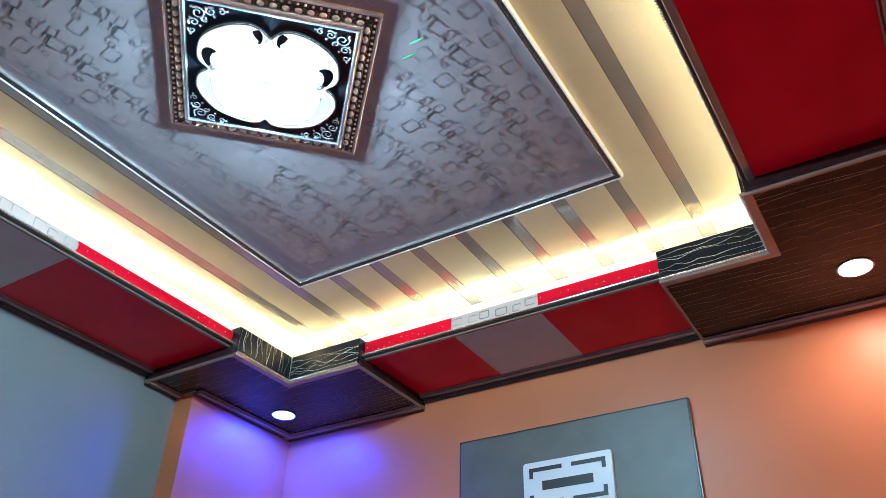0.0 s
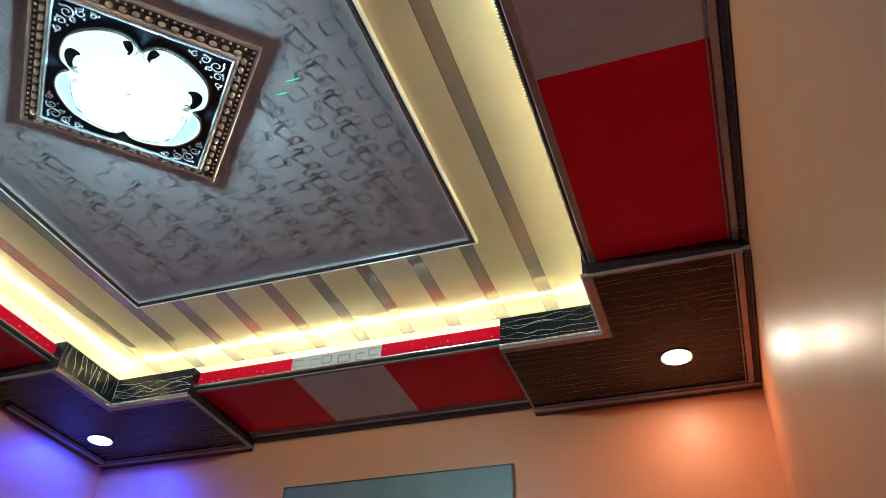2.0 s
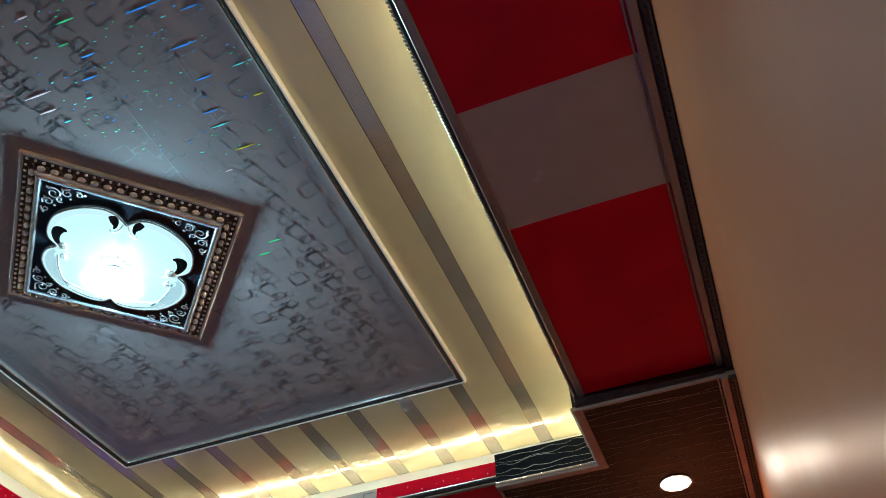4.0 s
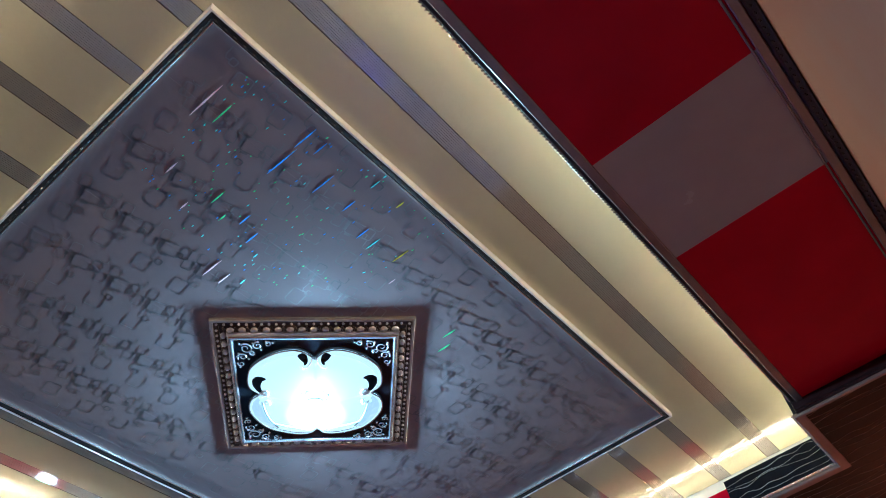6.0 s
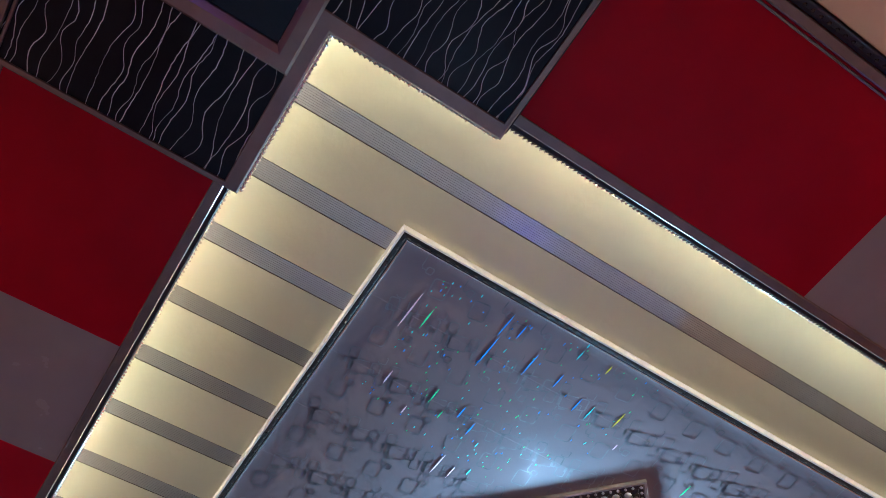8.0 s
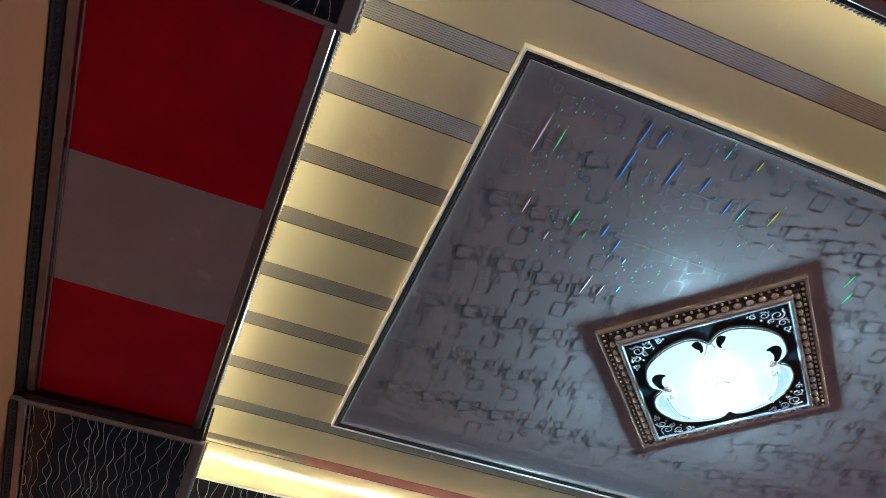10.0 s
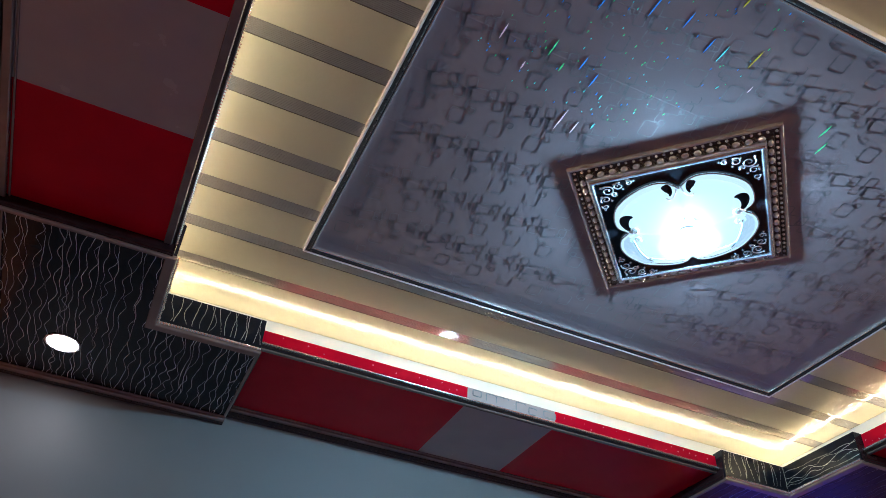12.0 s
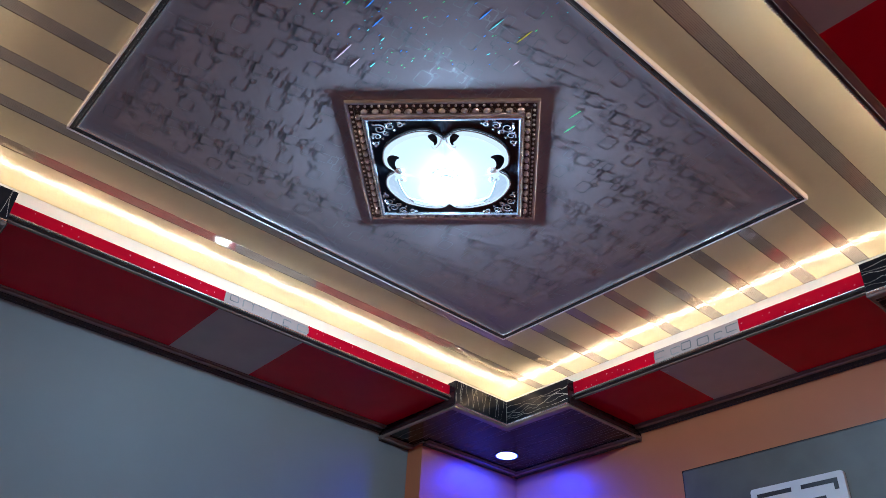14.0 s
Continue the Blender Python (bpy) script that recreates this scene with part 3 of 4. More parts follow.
def corner_panel(name, wx, wy, ix, iy, ex, ey, seed, notch=None, label="", skin=None, ink=None, calm=False):
    """L-shaped corner of the border, a step lower than the red sides."""
    root = empty(name, Matrix.Translation((0, 0, 0)), label, "ceiling corner panel", "corner panels of the ceiling", "structure")
    poly = [(wx, wy), (ex, wy), (ex, iy), (ix, iy), (ix, ey), (wx, ey)]
    if notch:
        nx, ny = notch
        poly = [(nx, wy), (ex, wy), (ex, iy), (ix, iy), (ix, ey), (wx, ey), (wx, ny), (nx, ny)]
    poly = ccw(poly)
    part("soffit_panel", prism(poly, ZT, ZT + BOARD_T), skin, root)
    t = 0.010
    xa, xb = sorted((ix, ex))
    ya, yb = sorted((iy, ey))
    oy = 1 if wy > iy else -1
    ox = 1 if wx > ix else -1
    y0, y1 = sorted((iy, iy + oy * t))
    part("upstand_panel", boxed(xa, xb, y0, y1, ZT + BOARD_T + 0.001, DARK_TOP), M_DARK, root)
    y0, y1 = sorted((iy + oy * (t + 0.001), wy))
    c0, c1 = sorted((ex, ex + ox * t))
    part("step_board", boxed(c0, c1, y0, y1, ZT + BOARD_T + 0.001, ZS + 0.03), M_STEP, root, "dark step board")
    x0, x1 = sorted((ix + ox * (t + 0.001), wx))
    c0, c1 = sorted((ey, ey + oy * t))
    part("step_board", boxed(x0, x1, c0, c1, ZT + BOARD_T + 0.001, ZS + 0.03), M_STEP, root, "dark step board")
    x0, x1 = sorted((ix, ix + ox * t))
    ya2, yb2 = sorted((iy - oy * 0.0005, ey))
    part("upstand_panel", boxed(x0, x1, ya2, yb2, ZT + BOARD_T + 0.001, DARK_TOP), M_DARK, root)
    # end cheeks of the upstands, where they stand proud of the red boards
    y0, y1 = sorted((iy + oy * (t + 0.001), iy + oy * (JUT + 0.012)))
    c0, c1 = sorted((ex, ex + ox * t))
    part("upstand_end", boxed(c0, c1, y0, y1, ZS + 0.031, DARK_TOP), M_DARK, root)
    x0, x1 = sorted((ix + ox * (t + 0.001), ix + ox * (JUT + 0.012)))
    c0, c1 = sorted((ey, ey + oy * t))
    part("upstand_end", boxed(x0, x1, c0, c1, ZS + 0.031, DARK_TOP), M_DARK, root)
    rng = random.Random(seed)
    bm = bmesh.new()
    z = ZT - 0.0006
    u0, u1 = sorted((wx, ex))
    v0, v1 = sorted((iy, wy))
    wave_lines(bm, u0, u1, v0, v1, lambda u, v: (u, v, z), (0, 0, -1), rng, 0.044 if calm else 0.024, calm, 0.66)
    u0, u1 = sorted((wx, ix))
    v0, v1 = sorted((ey, iy))
    wave_lines(bm, u0, u1, v0, v1, lambda u, v: (u, v, z), (0, 0, -1), rng, 0.044 if calm else 0.024, calm, 0.66)
    tagged(part("wave_print", bm, ink, root, "fine wavy printed lines"), kind="stuff")
    bm = bmesh.new()
    wave_lines(bm, xa, xb, ZT + 0.03, DARK_TOP - 0.002, lambda u, v: (u, iy - oy * 0.0007, v), (0, 1, 0), rng, 0.020, False, 0.60)
    wave_lines(bm, ZT + 0.03, DARK_TOP - 0.002, ya, yb, lambda u, v: (ix - ox * 0.0007, v, u), (1, 0, 0), rng, 0.027, False, 0.62)
    tagged(part("upstand_print", bm, M_WAVE_WARM, root, "fine silver wavy printed lines"), kind="stuff")
    part("edge_trim", stepped_trim(poly, wx, wy, ix, iy), M_BEAD, root, "flat coffee-grey edge bead")
    for bm in (run((ex, iy + oy * 0.012), (ex, wy - oy * 0.03), (ox, 0), RIDGES), run((ix + ox * 0.012, ey), (wx - ox * 0.03, ey), (0, oy), RIDGES)):
        part("step_moulding", bm, M_STEP, root, "dark ridged moulding along the step")
    bm = run((ex, iy), (ix, iy), (0, oy), [(-0.0045, ZT + 0.0140), (-0.0075, ZT + 0.0150), (-0.0100, ZT + 0.0120), (-0.0090, ZT + 0.0080), (-0.0045, ZT + 0.0060)])
    part("chrome_edge", bm, M_CHROME, root, "thin chrome edge strip")
    bm = run((ix, iy), (ix, ey), (ox, 0), [(-0.0045, ZT + 0.0140), (-0.0075, ZT + 0.0150), (-0.0100, ZT + 0.0120), (-0.0090, ZT + 0.0080), (-0.0045, ZT + 0.0060)])
    part("chrome_edge", bm, M_CHROME, root, "thin chrome edge strip")
    twisted_edge((ex, iy), (ix, iy), (0, oy), ZT + 0.009, root)
    twisted_edge((ix, iy), (ix, ey), (ox, 0), ZT + 0.009, root)
    if notch:
        cornice((notch[0], wy), (ex, wy), (0, -oy), ZT - 0.002, root, 0.017)
        cornice((notch[0], notch[1]), (notch[0], wy - oy * 0.06), (-ox, 0), ZT - 0.002, root, 0.017)
        cornice((wx, ey), (wx, notch[1] - oy * 0.001), (-ox, 0), ZT - 0.002, root, 0.017)
    else:
        cornice((wx, wy), (ex, wy), (0, -oy), ZT - 0.002, root, 0.017)
        cornice((wx, wy - oy * 0.06), (wx, ey), (-ox, 0), ZT - 0.002, root, 0.017)
    return root


corner_panel("ceiling_corner_north_west", WX0, WY1, OX0 + JUT, OY1 - JUT, AX, AY, 11, (PIL_X, PIL_Y), "dark brown wavy-lined corner panel washed in blue light", M_BROWN, M_WAVE_TAN, True)
corner_panel("ceiling_corner_north_east", WX1, WY1, OX1 - JUT, OY1 - JUT, BX, BY, 12, None, "dark brown wavy-lined corner panel beside the orange walls", M_BROWN, M_WAVE_TAN, True)
corner_panel("ceiling_corner_south_east", WX1, WY0, OX1 - JUT, OY0 + JUT, CX, CY, 13, None, "black wavy-lined corner panel with a square frame", M_DARK, M_WAVE)
corner_panel("ceiling_corner_south_west", WX0, WY0, OX0 + JUT, OY0 + JUT, DX, DY, 14, None, "black wavy-lined corner panel above the grey wall", M_DARK, M_WAVE)


# ---- cove light tape ----
def led_tape(axis, at, inward, a, b):
    """A tape on the cove's back board, at half its height; axis: the way it runs."""
    z0, z1 = 3.224, 3.234

    def strip(bm, u0, u1, d0, d1, za, zb):
        lo, hi = sorted((at + inward * d0, at + inward * d1))
        if axis == "x":
            box(bm, u0, u1, lo, hi, za, zb)
        else:
            box(bm, lo, hi, u0, u1, za, zb)

    bm = bmesh.new()
    strip(bm, a, b, 0.0, 0.0015, z0, z1)
    root = tagged(finish("led_tape", bm, M_COVE), "warm white light tape stuck along the ceiling cove", "light tape", "cove light tapes")
    bm = bmesh.new()
    n = int((b - a) / 0.0167)
    for i in range(n):
        c = a + (b - a) * (i + 0.5) / n
        strip(bm, c - 0.0025, c + 0.0025, 0.0016, 0.0021, z0 + 0.0025, z1 - 0.0025)
    tagged(part("diodes", bm, M_LED, root, "glowing warm diodes"), kind="stuff")


led_tape("x", OY1 + COVE, -1, OX0 - COVE + 0.01, OX1 + COVE - 0.01)
led_tape("x", OY0 - COVE, 1, OX0 - COVE + 0.01, OX1 + COVE - 0.01)
led_tape("y", OX1 + COVE, -1, OY0 - COVE + 0.01, OY1 + COVE - 0.01)
led_tape("y", OX0 - COVE, 1, OY0 - COVE + 0.01, OY1 + COVE - 0.01)


# ---- downlights ----
def disc(bm, r, z, seg=32):
    bm.faces.new([bm.verts.new((r * math.cos(2 * math.pi * i / seg), r * math.sin(2 * math.pi * i / seg), z)) for i in range(seg)])


def lathe(profile, seg=32):
    bm = bmesh.new()
    rings = [[bm.verts.new((r * math.cos(2 * math.pi * i / seg), r * math.sin(2 * math.pi * i / seg), z)) for i in range(seg)] for r, z in profile]
    for a, b in zip(rings, rings[1:] + rings[:1]):
        for i in range(seg):
            j = (i + 1) % seg
            bm.faces.new((a[i], a[j], b[j], b[i]))
    return bm


def downlight(x, y, color, strength, label, z=ZT):
    root = empty("downlight", Matrix.Translation((x, y, z)), label, "downlight", "corner downlights")
    part("rim", lathe([(0.056, 0.0), (0.062, -0.001), (0.064, -0.004), (0.060, -0.006), (0.055, -0.004)]), M_WHITE, root, "thin white rim", True)
    bm = bmesh.new()
    disc(bm, 0.0555, -0.0035)
    part("diffuser", bm, glow("downlight_glow", color, strength), root, "glowing round diffuser")


downlight(-1.409, 1.438, (0.004, 0.035, 1.0), BLUE_SPOT, "round recessed downlight glowing blue in a dark panel")
downlight(1.354, 1.402, (1.0, 0.94, 0.74), WARM_SPOT, "round recessed downlight glowing warm white")
downlight(-1.417, -1.970, (0.86, 0.97, 0.90), WHITE_SPOT, "round recessed downlight glowing white in a black panel")


# ---- square frame in the fourth corner ----
def corner_frame(cx, cy, half):
    root = empty("ceiling_light", Matrix.Translation((cx, cy, ZT)), "square grey framed ceiling light with blue glow", "ceiling light")
    sq = [(-half, -half), (half, -half), (half, half), (-half, half)]
    part("frame", moulding(sq, [(0, 0), (0, -0.018), (0.006, -0.026), (0.030, -0.026), (0.042, -0.014), (0.042, 0)]), M_BEAD, root, "grey moulded square frame")
    part("plate", boxed(-half + 0.043, half - 0.043, -half + 0.043, half - 0.043, -0.008, -0.001), M_BLACKGLASS, root, "black gloss plate")
    bm = bmesh.new()
    disc(bm, 0.055, -0.0095)
    part("diffuser", bm, glow("corner_blue_glow", (0.05, 0.10, 1.0), 45.0), root, "glowing blue diffuser")


corner_frame(1.262, -1.975, 0.262)


# ---- main lamp ----
# half of the petal outline, in halves of the plate, from the upper cleft to the lower one
PETAL = [(0.0, 0.66), (0.06, 0.72), (0.15, 0.79), (0.28, 0.82), (0.46, 0.78), (0.61, 0.70), (0.735, 0.60), (0.83, 0.47), (0.87, 0.28), (0.85, 0.12),
         (0.74, 0.0), (0.84, -0.10), (0.885, -0.22), (0.88, -0.36), (0.80, -0.54), (0.64, -0.72), (0.40, -0.82), (0.20, -0.85), (0.08, -0.82), (0.0, -0.75)]


def smooth_loop(pts, per=5):
    out, n = [], len(pts)
    for i in range(n):
        p0, p1, p2, p3 = (Vector(pts[(i + k) % n]) for k in (-1, 0, 1, 2))
        for k in range(per):
            t = k / per
            out.append(0.5 * (2 * p1 + (p2 - p0) * t + (2 * p0 - 5 * p1 + 4 * p2 - p3) * t * t + (3 * p1 - p0 - 3 * p2 + p3) * t ** 3))
    return out


def lamp():
    root = empty("square_ceiling_lamp", Matrix.Translation((LAMP[0], LAMP[1], 0)) @ pose(0, 0, 0, 0, 0, 45),
                 "square ceiling lamp with beaded antique gold frame, lit cool white", "ceiling lamp")
    h, zl = 0.306, ZB
    sq = [(-h, -h), (h, -h), (h, h), (-h, h)]
    part("outer_lip", moulding(sq, [(0, ZF - 0.001), (0, zl + 0.002), (0.002, zl), (0.0085, zl), (0.0105, zl + 0.003), (0.0105, ZF - 0.001)]), M_BRONZE, root, "pale gold outer lip")
    bed = part("bead_bed", moulding(sq, [(0.011, ZF - 0.002), (0.011, zl + 0.006), (0.025, zl + 0.005), (0.027, zl + 0.002), (0.046, zl - 0.001), (0.046, ZF - 0.002)]), M_BRONZE_DARK, root, "dark bronze bead bed")
    part("inner_step", moulding(sq, [(0.0465, ZF - 0.003), (0.0465, zl - 0.006), (0.048, zl - 0.009), (0.051, zl - 0.010), (0.0515, zl - 0.012), (0.0535, zl - 0.014), (0.0538, ZF - 0.003)]), M_BRONZE, root, "stepped antique gold inner moulding")
    part("inner_lip", moulding(sq, [(0.054, ZF - 0.003), (0.054, zl - 0.015), (0.056, zl - 0.018), (0.061, zl - 0.019), (0.065, zl - 0.017), (0.0665, zl - 0.012), (0.0665, ZF - 0.003)]), M_SILVER, root, "bright silver inner lip")
    g = h - 0.067
    plate = part("glass_plate", boxed(-g, g, -g, g, zl - 0.013, zl - 0.009), M_BLACKGLASS, root, "black glass plate")
    bm = bmesh.new()
    ball(bm, (0, 0, 0), 0.0052, 0.9, 8, 6)
    small = part("small_bead", bm, M_BRONZE, bed, "", True)
    bm = bmesh.new()
    ball(bm, (0, 0, 0), 1.0, 1.0, 10, 6)
    bmesh.ops.scale(bm, vec=(0.0126, 0.0092, 0.0088), verts=bm.verts)
    big = part("large_bead", bm, M_BRONZE, bed, "", True)
    bm = bmesh.new()
    tube(bm, [(0.0034 * s, 0.0085 * s, 0) for s in (-1, -0.5, 0, 0.5, 1)], 0.0042, 6)
    spacer = part("spacer_bead", bm, M_BRONZE_DARK, bed, "", True)
    used = set()

    def bead(src, x, y, z, turn):
        ob = src if src.name not in used else src.copy()
        if src.name in used:
            scene.collection.objects.link(ob)
        used.add(src.name)
        ob.parent = bed
        ob.matrix_basis = pose(x, y, z, 0, 0, turn)

    for side in range(4):
        r = pose(0, 0, 0, 0, 0, 90 * side)
        n = 26
        for i in range(n):
            p = r @ Vector((-h + 0.020 + (2 * h - 0.040) * i / n, -h + 0.018, 0))
            bead(small, p.x, p.y, zl + 0.002, 90 * side)
        n = 15
        for i in range(n):
            s = -h + 0.042 + (2 * h - 0.084) * (i + 0.5) / n
            p = r @ Vector((s, -h + 0.0365, 0))
            bead(big, p.x, p.y, zl - 0.0025, 90 * side)
            p = r @ Vector((s - (2 * h - 0.084) * 0.5 / n, -h + 0.0365, 0))
            bead(spacer, p.x, p.y, zl - 0.001, 90 * side)

    zp = zl - 0.0132
    ring = PETAL + [(-u, v) for u, v in reversed(PETAL[1:-1])]
    loop = [Vector((p.x * g, -p.y * g)) for p in smooth_loop(ring)]
    centre = Vector((0, 0.0))

    def dome(prof):
        bm = bmesh.new()
        rings = [[bm.verts.new((p.x * k, p.y * k, zp - dz)) for p in loop] for k, dz in prof]
        n = len(loop)
        for a, b in zip(rings, rings[1:]):
            for i in range(n):
                j = (i + 1) % n
                bm.faces.new((a[i], a[j], b[j], b[i]))
        bm.faces.new(rings[-1])
        return bm

    rim = part("petal_rim", dome([(1.0, 0.001), (1.0, 0.007), (0.985, 0.011), (0.955, 0.010), (0.93, 0.012), (0.90, 0.015)]), M_PETAL, root, "scalloped frosted petal rim", True)
    glass = part("diffuser", dome([(0.925, 0.006), (0.92, 0.016), (0.87, 0.022), (0.7, 0.032), (0.45, 0.042), (0.2, 0.048)]), M_DOME, root, "glowing lobed diffuser", True)
    bm = bmesh.new()
    n = len(loop)
    for i in range(n):
        for k in (0, 0.5):
            p = loop[i].lerp(loop[(i + 1) % n], k)
            bmesh.ops.create_icosphere(bm, subdivisions=1, radius=0.0029, matrix=Matrix.Translation((p.x * 1.008, p.y * 1.008, zp - 0.007)))
    tagged(part("beaded_edge", bm, M_SILVER, rim, "row of tiny silver beads"), kind="stuff")

    BULGE = [(0.2, 0.048), (0.45, 0.042), (0.7, 0.032), (0.87, 0.022), (0.92, 0.016), (1.0, 0.010)]

    def drop(x, y):
        """How far the diffuser hangs under the plate at a place on it."""
        a = math.atan2(y, x)
        edge = min(loop, key=lambda p: abs(math.remainder(math.atan2(p.y, p.x) - a, 2 * math.pi))).length
        k = math.hypot(x, y) / edge
        if k <= 0.2:
            return 0.048
        for (k0, d0), (k1, d1) in zip(BULGE, BULGE[1:]):
            if k <= k1:
                return d0 + (d1 - d0) * (k - k0) / (k1 - k0)
        return 0.008

    def on_dome(pts, lift=0.0):
        return [(x, y, zp - drop(x, y) - lift) for x, y, *_ in pts]

    def spiral(cx, cy, r0, turns, start, sgn, z, n=26):
        return [(cx + r0 * (1 - 0.8 * i / n) * math.cos(start + sgn * turns * 6.283 * i / n), cy + r0 * (1 - 0.8 * i / n) * math.sin(start + sgn * turns * 6.283 * i / n), z) for i in range(n + 1)]

    def comma(line, widths, label):
        """A dark inset lying on the dome, thick in the middle and curled to its ends."""
        bm, prev = bmesh.new(), None
        key = [Vector((x, y, w)) for (x, y), w in zip(line, widths)]
        key = [key[0]] + key + [key[-1]]
        fine = []
        for p0, p1, p2, p3 in zip(key, key[1:], key[2:], key[3:]):
            for k in range(6):
                t = k / 6
                fine.append(0.5 * (2 * p1 + (p2 - p0) * t + (2 * p0 - 5 * p1 + 4 * p2 - p3) * t * t + (3 * p1 - p0 - 3 * p2 + p3) * t ** 3))
        pts = [p.to_2d() for p in fine]
        for i, (p, w) in enumerate(zip(pts, [max(0.001, p.z) for p in fine])):
            d = (pts[min(i + 1, len(pts) - 1)] - pts[max(i - 1, 0)]).normalized()
            side = Vector((-d.y, d.x)) * w
            row = [bm.verts.new(v) for v in on_dome([p + side * k for k in (-1, -0.5, 0, 0.5, 1)], 0.0025)]
            if prev:
                for k in range(4):
                    bm.faces.new((prev[k], prev[k + 1], row[k + 1], row[k]))
            prev = row
        part("inset", bm, M_BLACKGLASS, glass, label, True)

    for s in (-1, 1):
        comma([(s * u * g, -v * g) for u, v in ((0.63, 0.40), (0.70, 0.385), (0.75, 0.32), (0.755, 0.23), (0.72, 0.16), (0.66, 0.12))], (0.003, 0.011, 0.0140, 0.0125, 0.009, 0.003), "dark curled inset")
        for (u, v, r0, tn, st, sg, rad) in ((0.655, 0.15, 0.016, 1.5, 1.57 - s * 1.3, s, 0.0040), (0.64, -0.06, 0.010, 1.2, 0.5, s, 0.0028)):
            bm = bmesh.new()
            tube(bm, on_dome(spiral(s * u * g, -v * g, r0, tn, st, sg, 0), 0.004), rad, 6, True)
            part("scroll", bm, M_PALE_TRIM, glass, "pale silvered curled scroll", True)
        comma([(s * u * g, -v * g) for u, v in ((0.21, 0.77), (0.17, 0.76), (0.13, 0.73), (0.11, 0.68), (0.13, 0.64))], (0.002, 0.009, 0.0095, 0.006, 0.002), "dark leaf inset")
        bm = bmesh.new()
        tube(bm, on_dome([(s * u * g, -v * g) for u, v in ((0.03, 0.69), (0.05, 0.65), (0.09, 0.61), (0.14, 0.60), (0.165, 0.635))], 0.004), 0.0022, 5)
        part("scroll", bm, M_PALE_TRIM, glass, "pale silvered curled scroll", True)
        # folded corner of the lower petal
        bm = bmesh.new()
        outer = [(0.76, 0.04), (0.83, 0.12), (0.855, 0.24), (0.83, 0.38), (0.76, 0.52), (0.62, 0.68)]
        inner = [(0.70, 0.08), (0.68, 0.18), (0.66, 0.28), (0.62, 0.40), (0.58, 0.50), (0.52, 0.60)]
        prev = None
        for (u0, v0), (u1, v1) in zip(outer, inner):
            row = [bm.verts.new(p) for p in on_dome([(s * g * (u0 + (u1 - u0) * k / 4), g * (v0 + (v1 - v0) * k / 4)) for k in range(5)], 0.002)]
            if prev:
                for k in range(4):
                    bm.faces.new((prev[k], prev[k + 1], row[k + 1], row[k]))
            prev = row
        part("petal_fold", bm, M_FOLD, glass, "pale blue frosted petal fold")
        bm = bmesh.new()
        tube(bm, on_dome([(s * u * g, v * g) for u, v in inner], 0.002), 0.0024, 5)
        tube(bm, on_dome([(s * u * g, v * g) for u, v in ((0.58, 0.50), (0.45, 0.53), (0.25, 0.58), (0.10, 0.66))], 0.002), 0.0024, 5)
        tube(bm, on_dome([(s * u * g, v * g) for u, v in ((0.60, 0.62), (0.45, 0.70), (0.28, 0.75), (0.10, 0.74))], 0.001), 0.0012, 5)
        part("petal_seam", bm, M_SEAM, glass, "fine grey petal seam")
    # centre ornament
    bm = bmesh.new()
    for k in range(7):
        a = radians(165 + k * 34)
        tube(bm, on_dome(spiral(0.036 * math.cos(a), -0.030 + 0.021 * math.sin(a), 0.0100, 1.2, a, 1, 0, 14), 0.002), 0.0019, 5)
    tube(bm, [(0.024 * math.cos(radians(a)), -0.006 + 0.019 * math.sin(radians(a)), zp - 0.0505) for a in range(190, 351, 16)], 0.0042, 6)
    part("centre_ornament", bm, M_SEAM, glass, "small grey centre ornament", True)
    # silver scrollwork in the corners of the plate
    for k in range(4):
        r = pose(0, 0, 0, 0, 0, 90 * k)
        bm = bmesh.new()
        c0 = g - 0.034
        for (dx, dy, r0, tn, st, sg) in ((0, 0, 0.019, 1.5, 0.8, 1), (-0.036, 0.012, 0.014, 1.4, 2.0, -1), (0.012, -0.036, 0.014, 1.4, -0.6, 1), (-0.066, 0.018, 0.010, 1.2, 1.0, 1), (0.018, -0.066, 0.010, 1.2, 0.5, -1), (-0.018, -0.018, 0.009, 1.3, 3.9, 1)):
            tube(bm, [r @ Vector(p) for p in spiral(c0 + dx, c0 + dy, r0 * 1.15, tn, st, sg, zp - 0.003)], 0.0037, 5, True)
        for (dx, dy) in ((0.018, 0.018), (-0.082, 0.022), (0.022, -0.082), (-0.046, -0.006), (-0.006, -0.046), (-0.022, 0.022), (0.022, -0.022)):
            ball(bm, r @ Vector((c0 + dx, c0 + dy, zp - 0.002)), 0.0050, 0.8, 6, 4)
        part("corner_scrollwork", bm, M_SILVER, plate, "silver corner scrollwork", True)
    return root


lamp()
bulb = bpy.data.lights.new("lamp_light", "POINT")
bulb.energy = BULB_WATTS
bulb.color = (0.33, 0.83, 1.0)
bulb.shadow_soft_size = 0.035
ob = new("lamp_light", bulb)
ob.location = (LAMP[0], LAMP[1], ZB - 0.073)


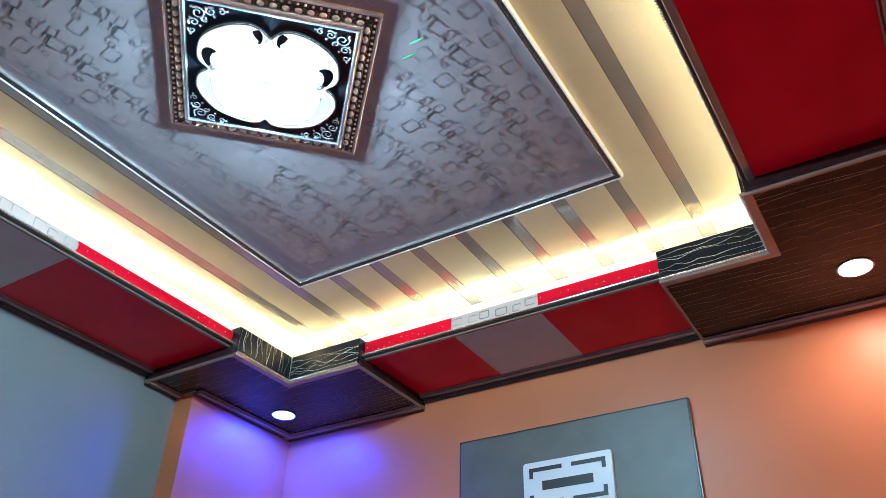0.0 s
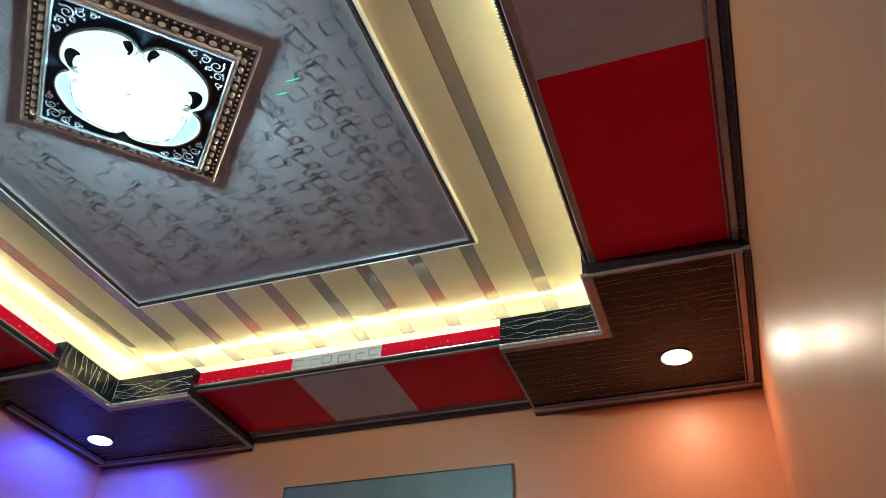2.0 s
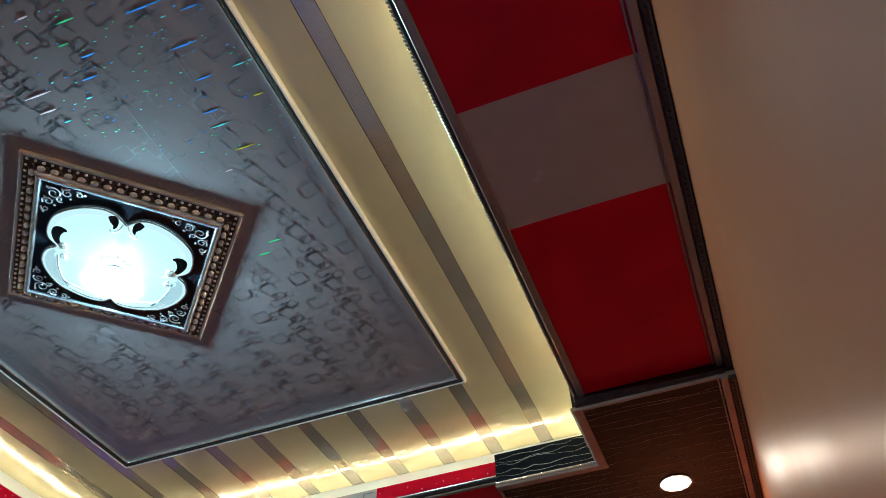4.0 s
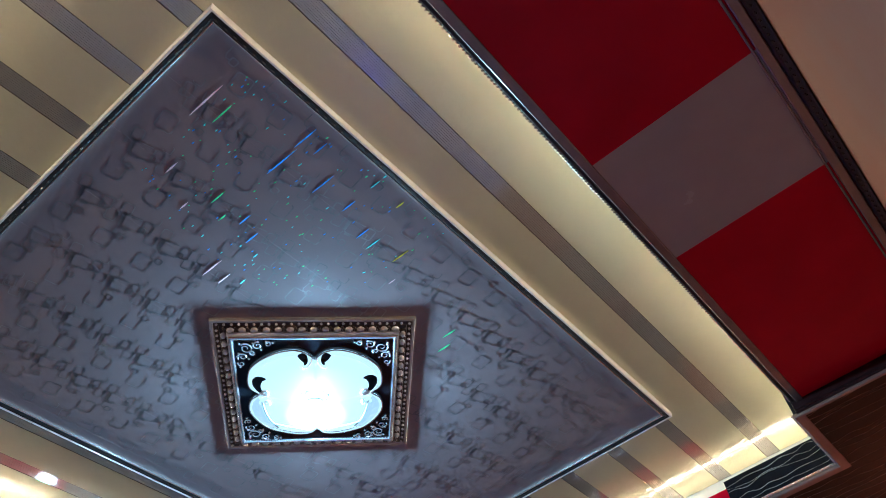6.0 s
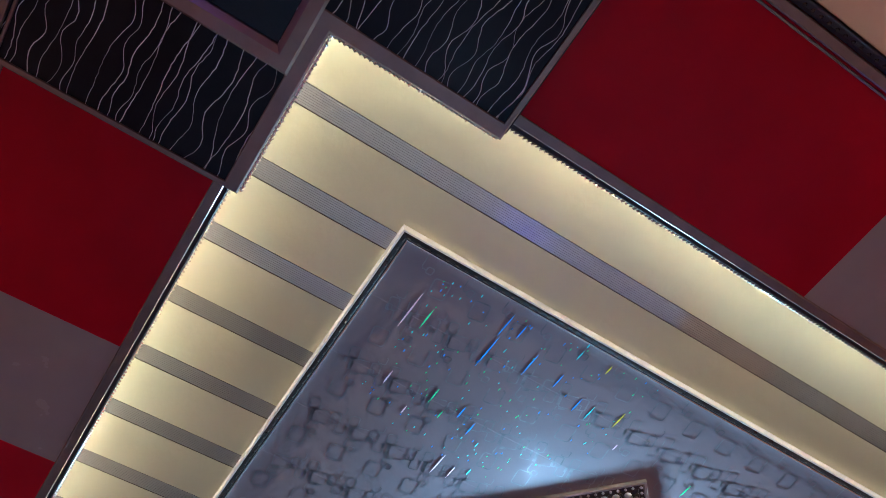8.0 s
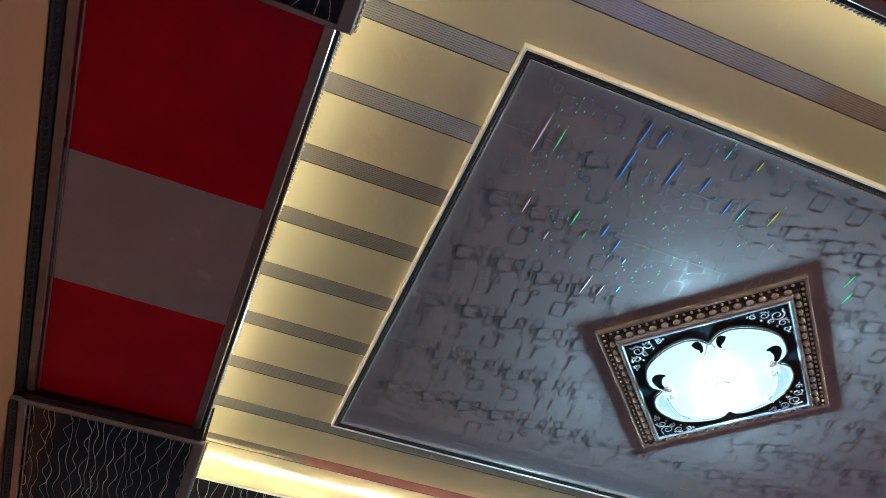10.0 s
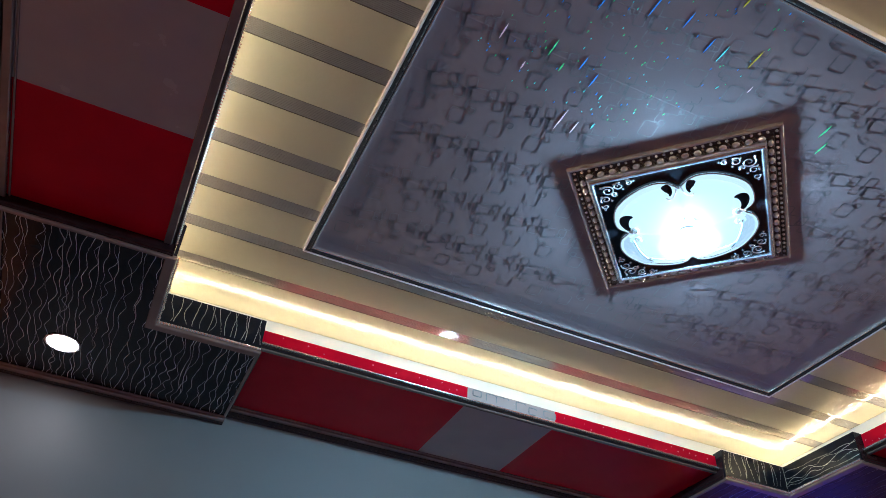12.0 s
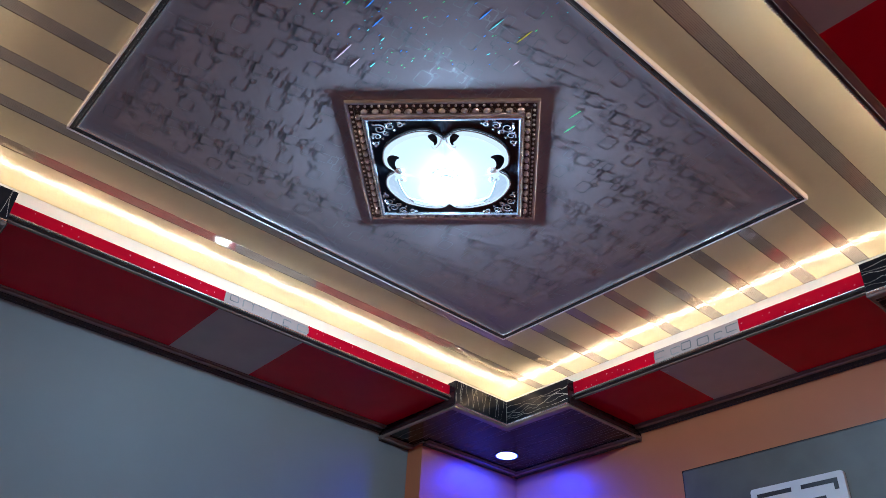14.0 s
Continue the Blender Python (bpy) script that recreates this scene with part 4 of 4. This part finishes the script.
# ---- coloured glints the lamp's crystals throw, painted on the field as dashes ----
def lamp_glints():
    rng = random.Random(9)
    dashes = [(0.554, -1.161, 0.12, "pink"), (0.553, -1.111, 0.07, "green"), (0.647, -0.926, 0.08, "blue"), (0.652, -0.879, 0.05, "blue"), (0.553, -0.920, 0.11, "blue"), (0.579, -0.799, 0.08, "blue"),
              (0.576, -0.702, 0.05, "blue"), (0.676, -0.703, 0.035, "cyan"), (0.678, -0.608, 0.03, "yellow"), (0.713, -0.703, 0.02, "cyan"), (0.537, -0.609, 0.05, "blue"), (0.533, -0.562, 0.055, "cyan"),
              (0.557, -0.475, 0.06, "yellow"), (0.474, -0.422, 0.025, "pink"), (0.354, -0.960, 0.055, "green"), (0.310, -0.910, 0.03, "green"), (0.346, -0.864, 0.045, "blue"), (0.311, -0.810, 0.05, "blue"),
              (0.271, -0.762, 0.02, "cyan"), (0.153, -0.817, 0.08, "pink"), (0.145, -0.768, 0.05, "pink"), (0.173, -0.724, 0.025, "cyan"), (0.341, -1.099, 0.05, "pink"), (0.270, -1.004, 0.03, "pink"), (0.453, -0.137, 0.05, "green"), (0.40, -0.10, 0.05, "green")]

    def glint(bm, x, y, ln, wide, lean=0.14):
        """A small painted glint that leans a little towards the lamp."""
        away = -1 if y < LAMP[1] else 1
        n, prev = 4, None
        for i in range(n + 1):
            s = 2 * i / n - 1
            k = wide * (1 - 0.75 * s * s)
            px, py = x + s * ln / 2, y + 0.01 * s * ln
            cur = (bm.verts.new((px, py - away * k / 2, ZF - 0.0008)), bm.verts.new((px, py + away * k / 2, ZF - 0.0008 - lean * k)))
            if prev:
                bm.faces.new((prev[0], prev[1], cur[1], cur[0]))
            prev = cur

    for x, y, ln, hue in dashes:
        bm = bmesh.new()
        glint(bm, x, y, ln, 0.0048, 0.24)
        part("foil_flake", bm, GLINT[hue], FIELD)
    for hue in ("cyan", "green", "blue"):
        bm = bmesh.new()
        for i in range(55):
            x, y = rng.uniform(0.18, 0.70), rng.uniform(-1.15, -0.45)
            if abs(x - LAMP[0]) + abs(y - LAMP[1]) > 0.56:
                glint(bm, x, y, rng.uniform(0.004, 0.011), 0.0034)
        tagged(part("foil_specks", bm, GLINT[hue], FIELD, "tiny painted glints of the lamp's light"), kind="stuff")


# one saturated colour for each hue of painted lamp glint
GLINT = {}
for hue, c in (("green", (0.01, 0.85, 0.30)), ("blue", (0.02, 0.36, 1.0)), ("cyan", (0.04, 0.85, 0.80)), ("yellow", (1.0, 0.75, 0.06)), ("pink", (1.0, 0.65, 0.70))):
    GLINT[hue] = mat("painted_glint_" + hue, c, 0.5, scale=60, vary=0.05, spec=0.0)
lamp_glints()


# ---- grey wall panel with fretwork plaque ----
def wall_panel():
    root = empty("wall_panel", Matrix.Translation((0.057, WY1 - 0.001, 1.10)), "grey stone-patterned panel mounted on the orange wall", "wall panel")
    part("board", bevelled(-0.544, 0.544, -0.018, 0, 0, 1.757, 0.002), M_STONE, root)
    x0, x1, z0, z1 = -0.546, 0.546, -0.002, 1.759
    bm = bmesh.new()
    box(bm, x0 - 0.004, x0, -0.016, 0, z0, z1)
    box(bm, x1, x1 + 0.004, -0.016, 0, z0, z1)
    box(bm, x0 - 0.004, x1 + 0.004, -0.016, 0, z1, z1 + 0.004)
    part("edge_band", bm, M_BLACKTRIM, root, "thin dark edge band")


def plaque():
    zc = 2.588
    root = empty("fretwork_plaque", Matrix.Translation((0.053, WY1 - 0.0195, zc)), "white plaque with black fretwork bars on the grey panel", "plaque")
    bm = bmesh.new()
    pts = rounded_rect(0, 0, 0.207, 0.108, 0.014)[:-1]
    lo = [bm.verts.new((x, 0, z)) for x, z in pts]
    hi = [bm.verts.new((x, -0.016, z)) for x, z in pts]
    bm.faces.new(lo)
    bm.faces.new(hi)
    for i in range(len(pts)):
        j = (i + 1) % len(pts)
        bm.faces.new((lo[i], lo[j], hi[j], hi[i]))
    plate = part("plate", bm, M_WHITE, root)
    t = 0.018
    part("bar", boxed(-0.118, 0.118, -0.0175, -0.0162, -0.020, 0.020), M_BLACK, plate, "black centre bar")
    for sx in (-1, 1):
        for sz in (-1, 1):
            bm = bmesh.new()
            xa, xb = sorted((sx * 0.178, sx * 0.022))
            za, zb = sorted((sz * 0.082, sz * (0.082 - t)))
            box(bm, xa, xb, -0.0175, -0.0162, za, zb)
            xa, xb = sorted((sx * 0.178, sx * (0.178 - t)))
            za, zb = sorted((sz * (0.082 - t), sz * 0.036))
            box(bm, xa, xb, -0.0175, -0.0162, za, zb)
            part("fret", bm, M_BLACK, plate, "black angled fret")


wall_panel()
plaque()
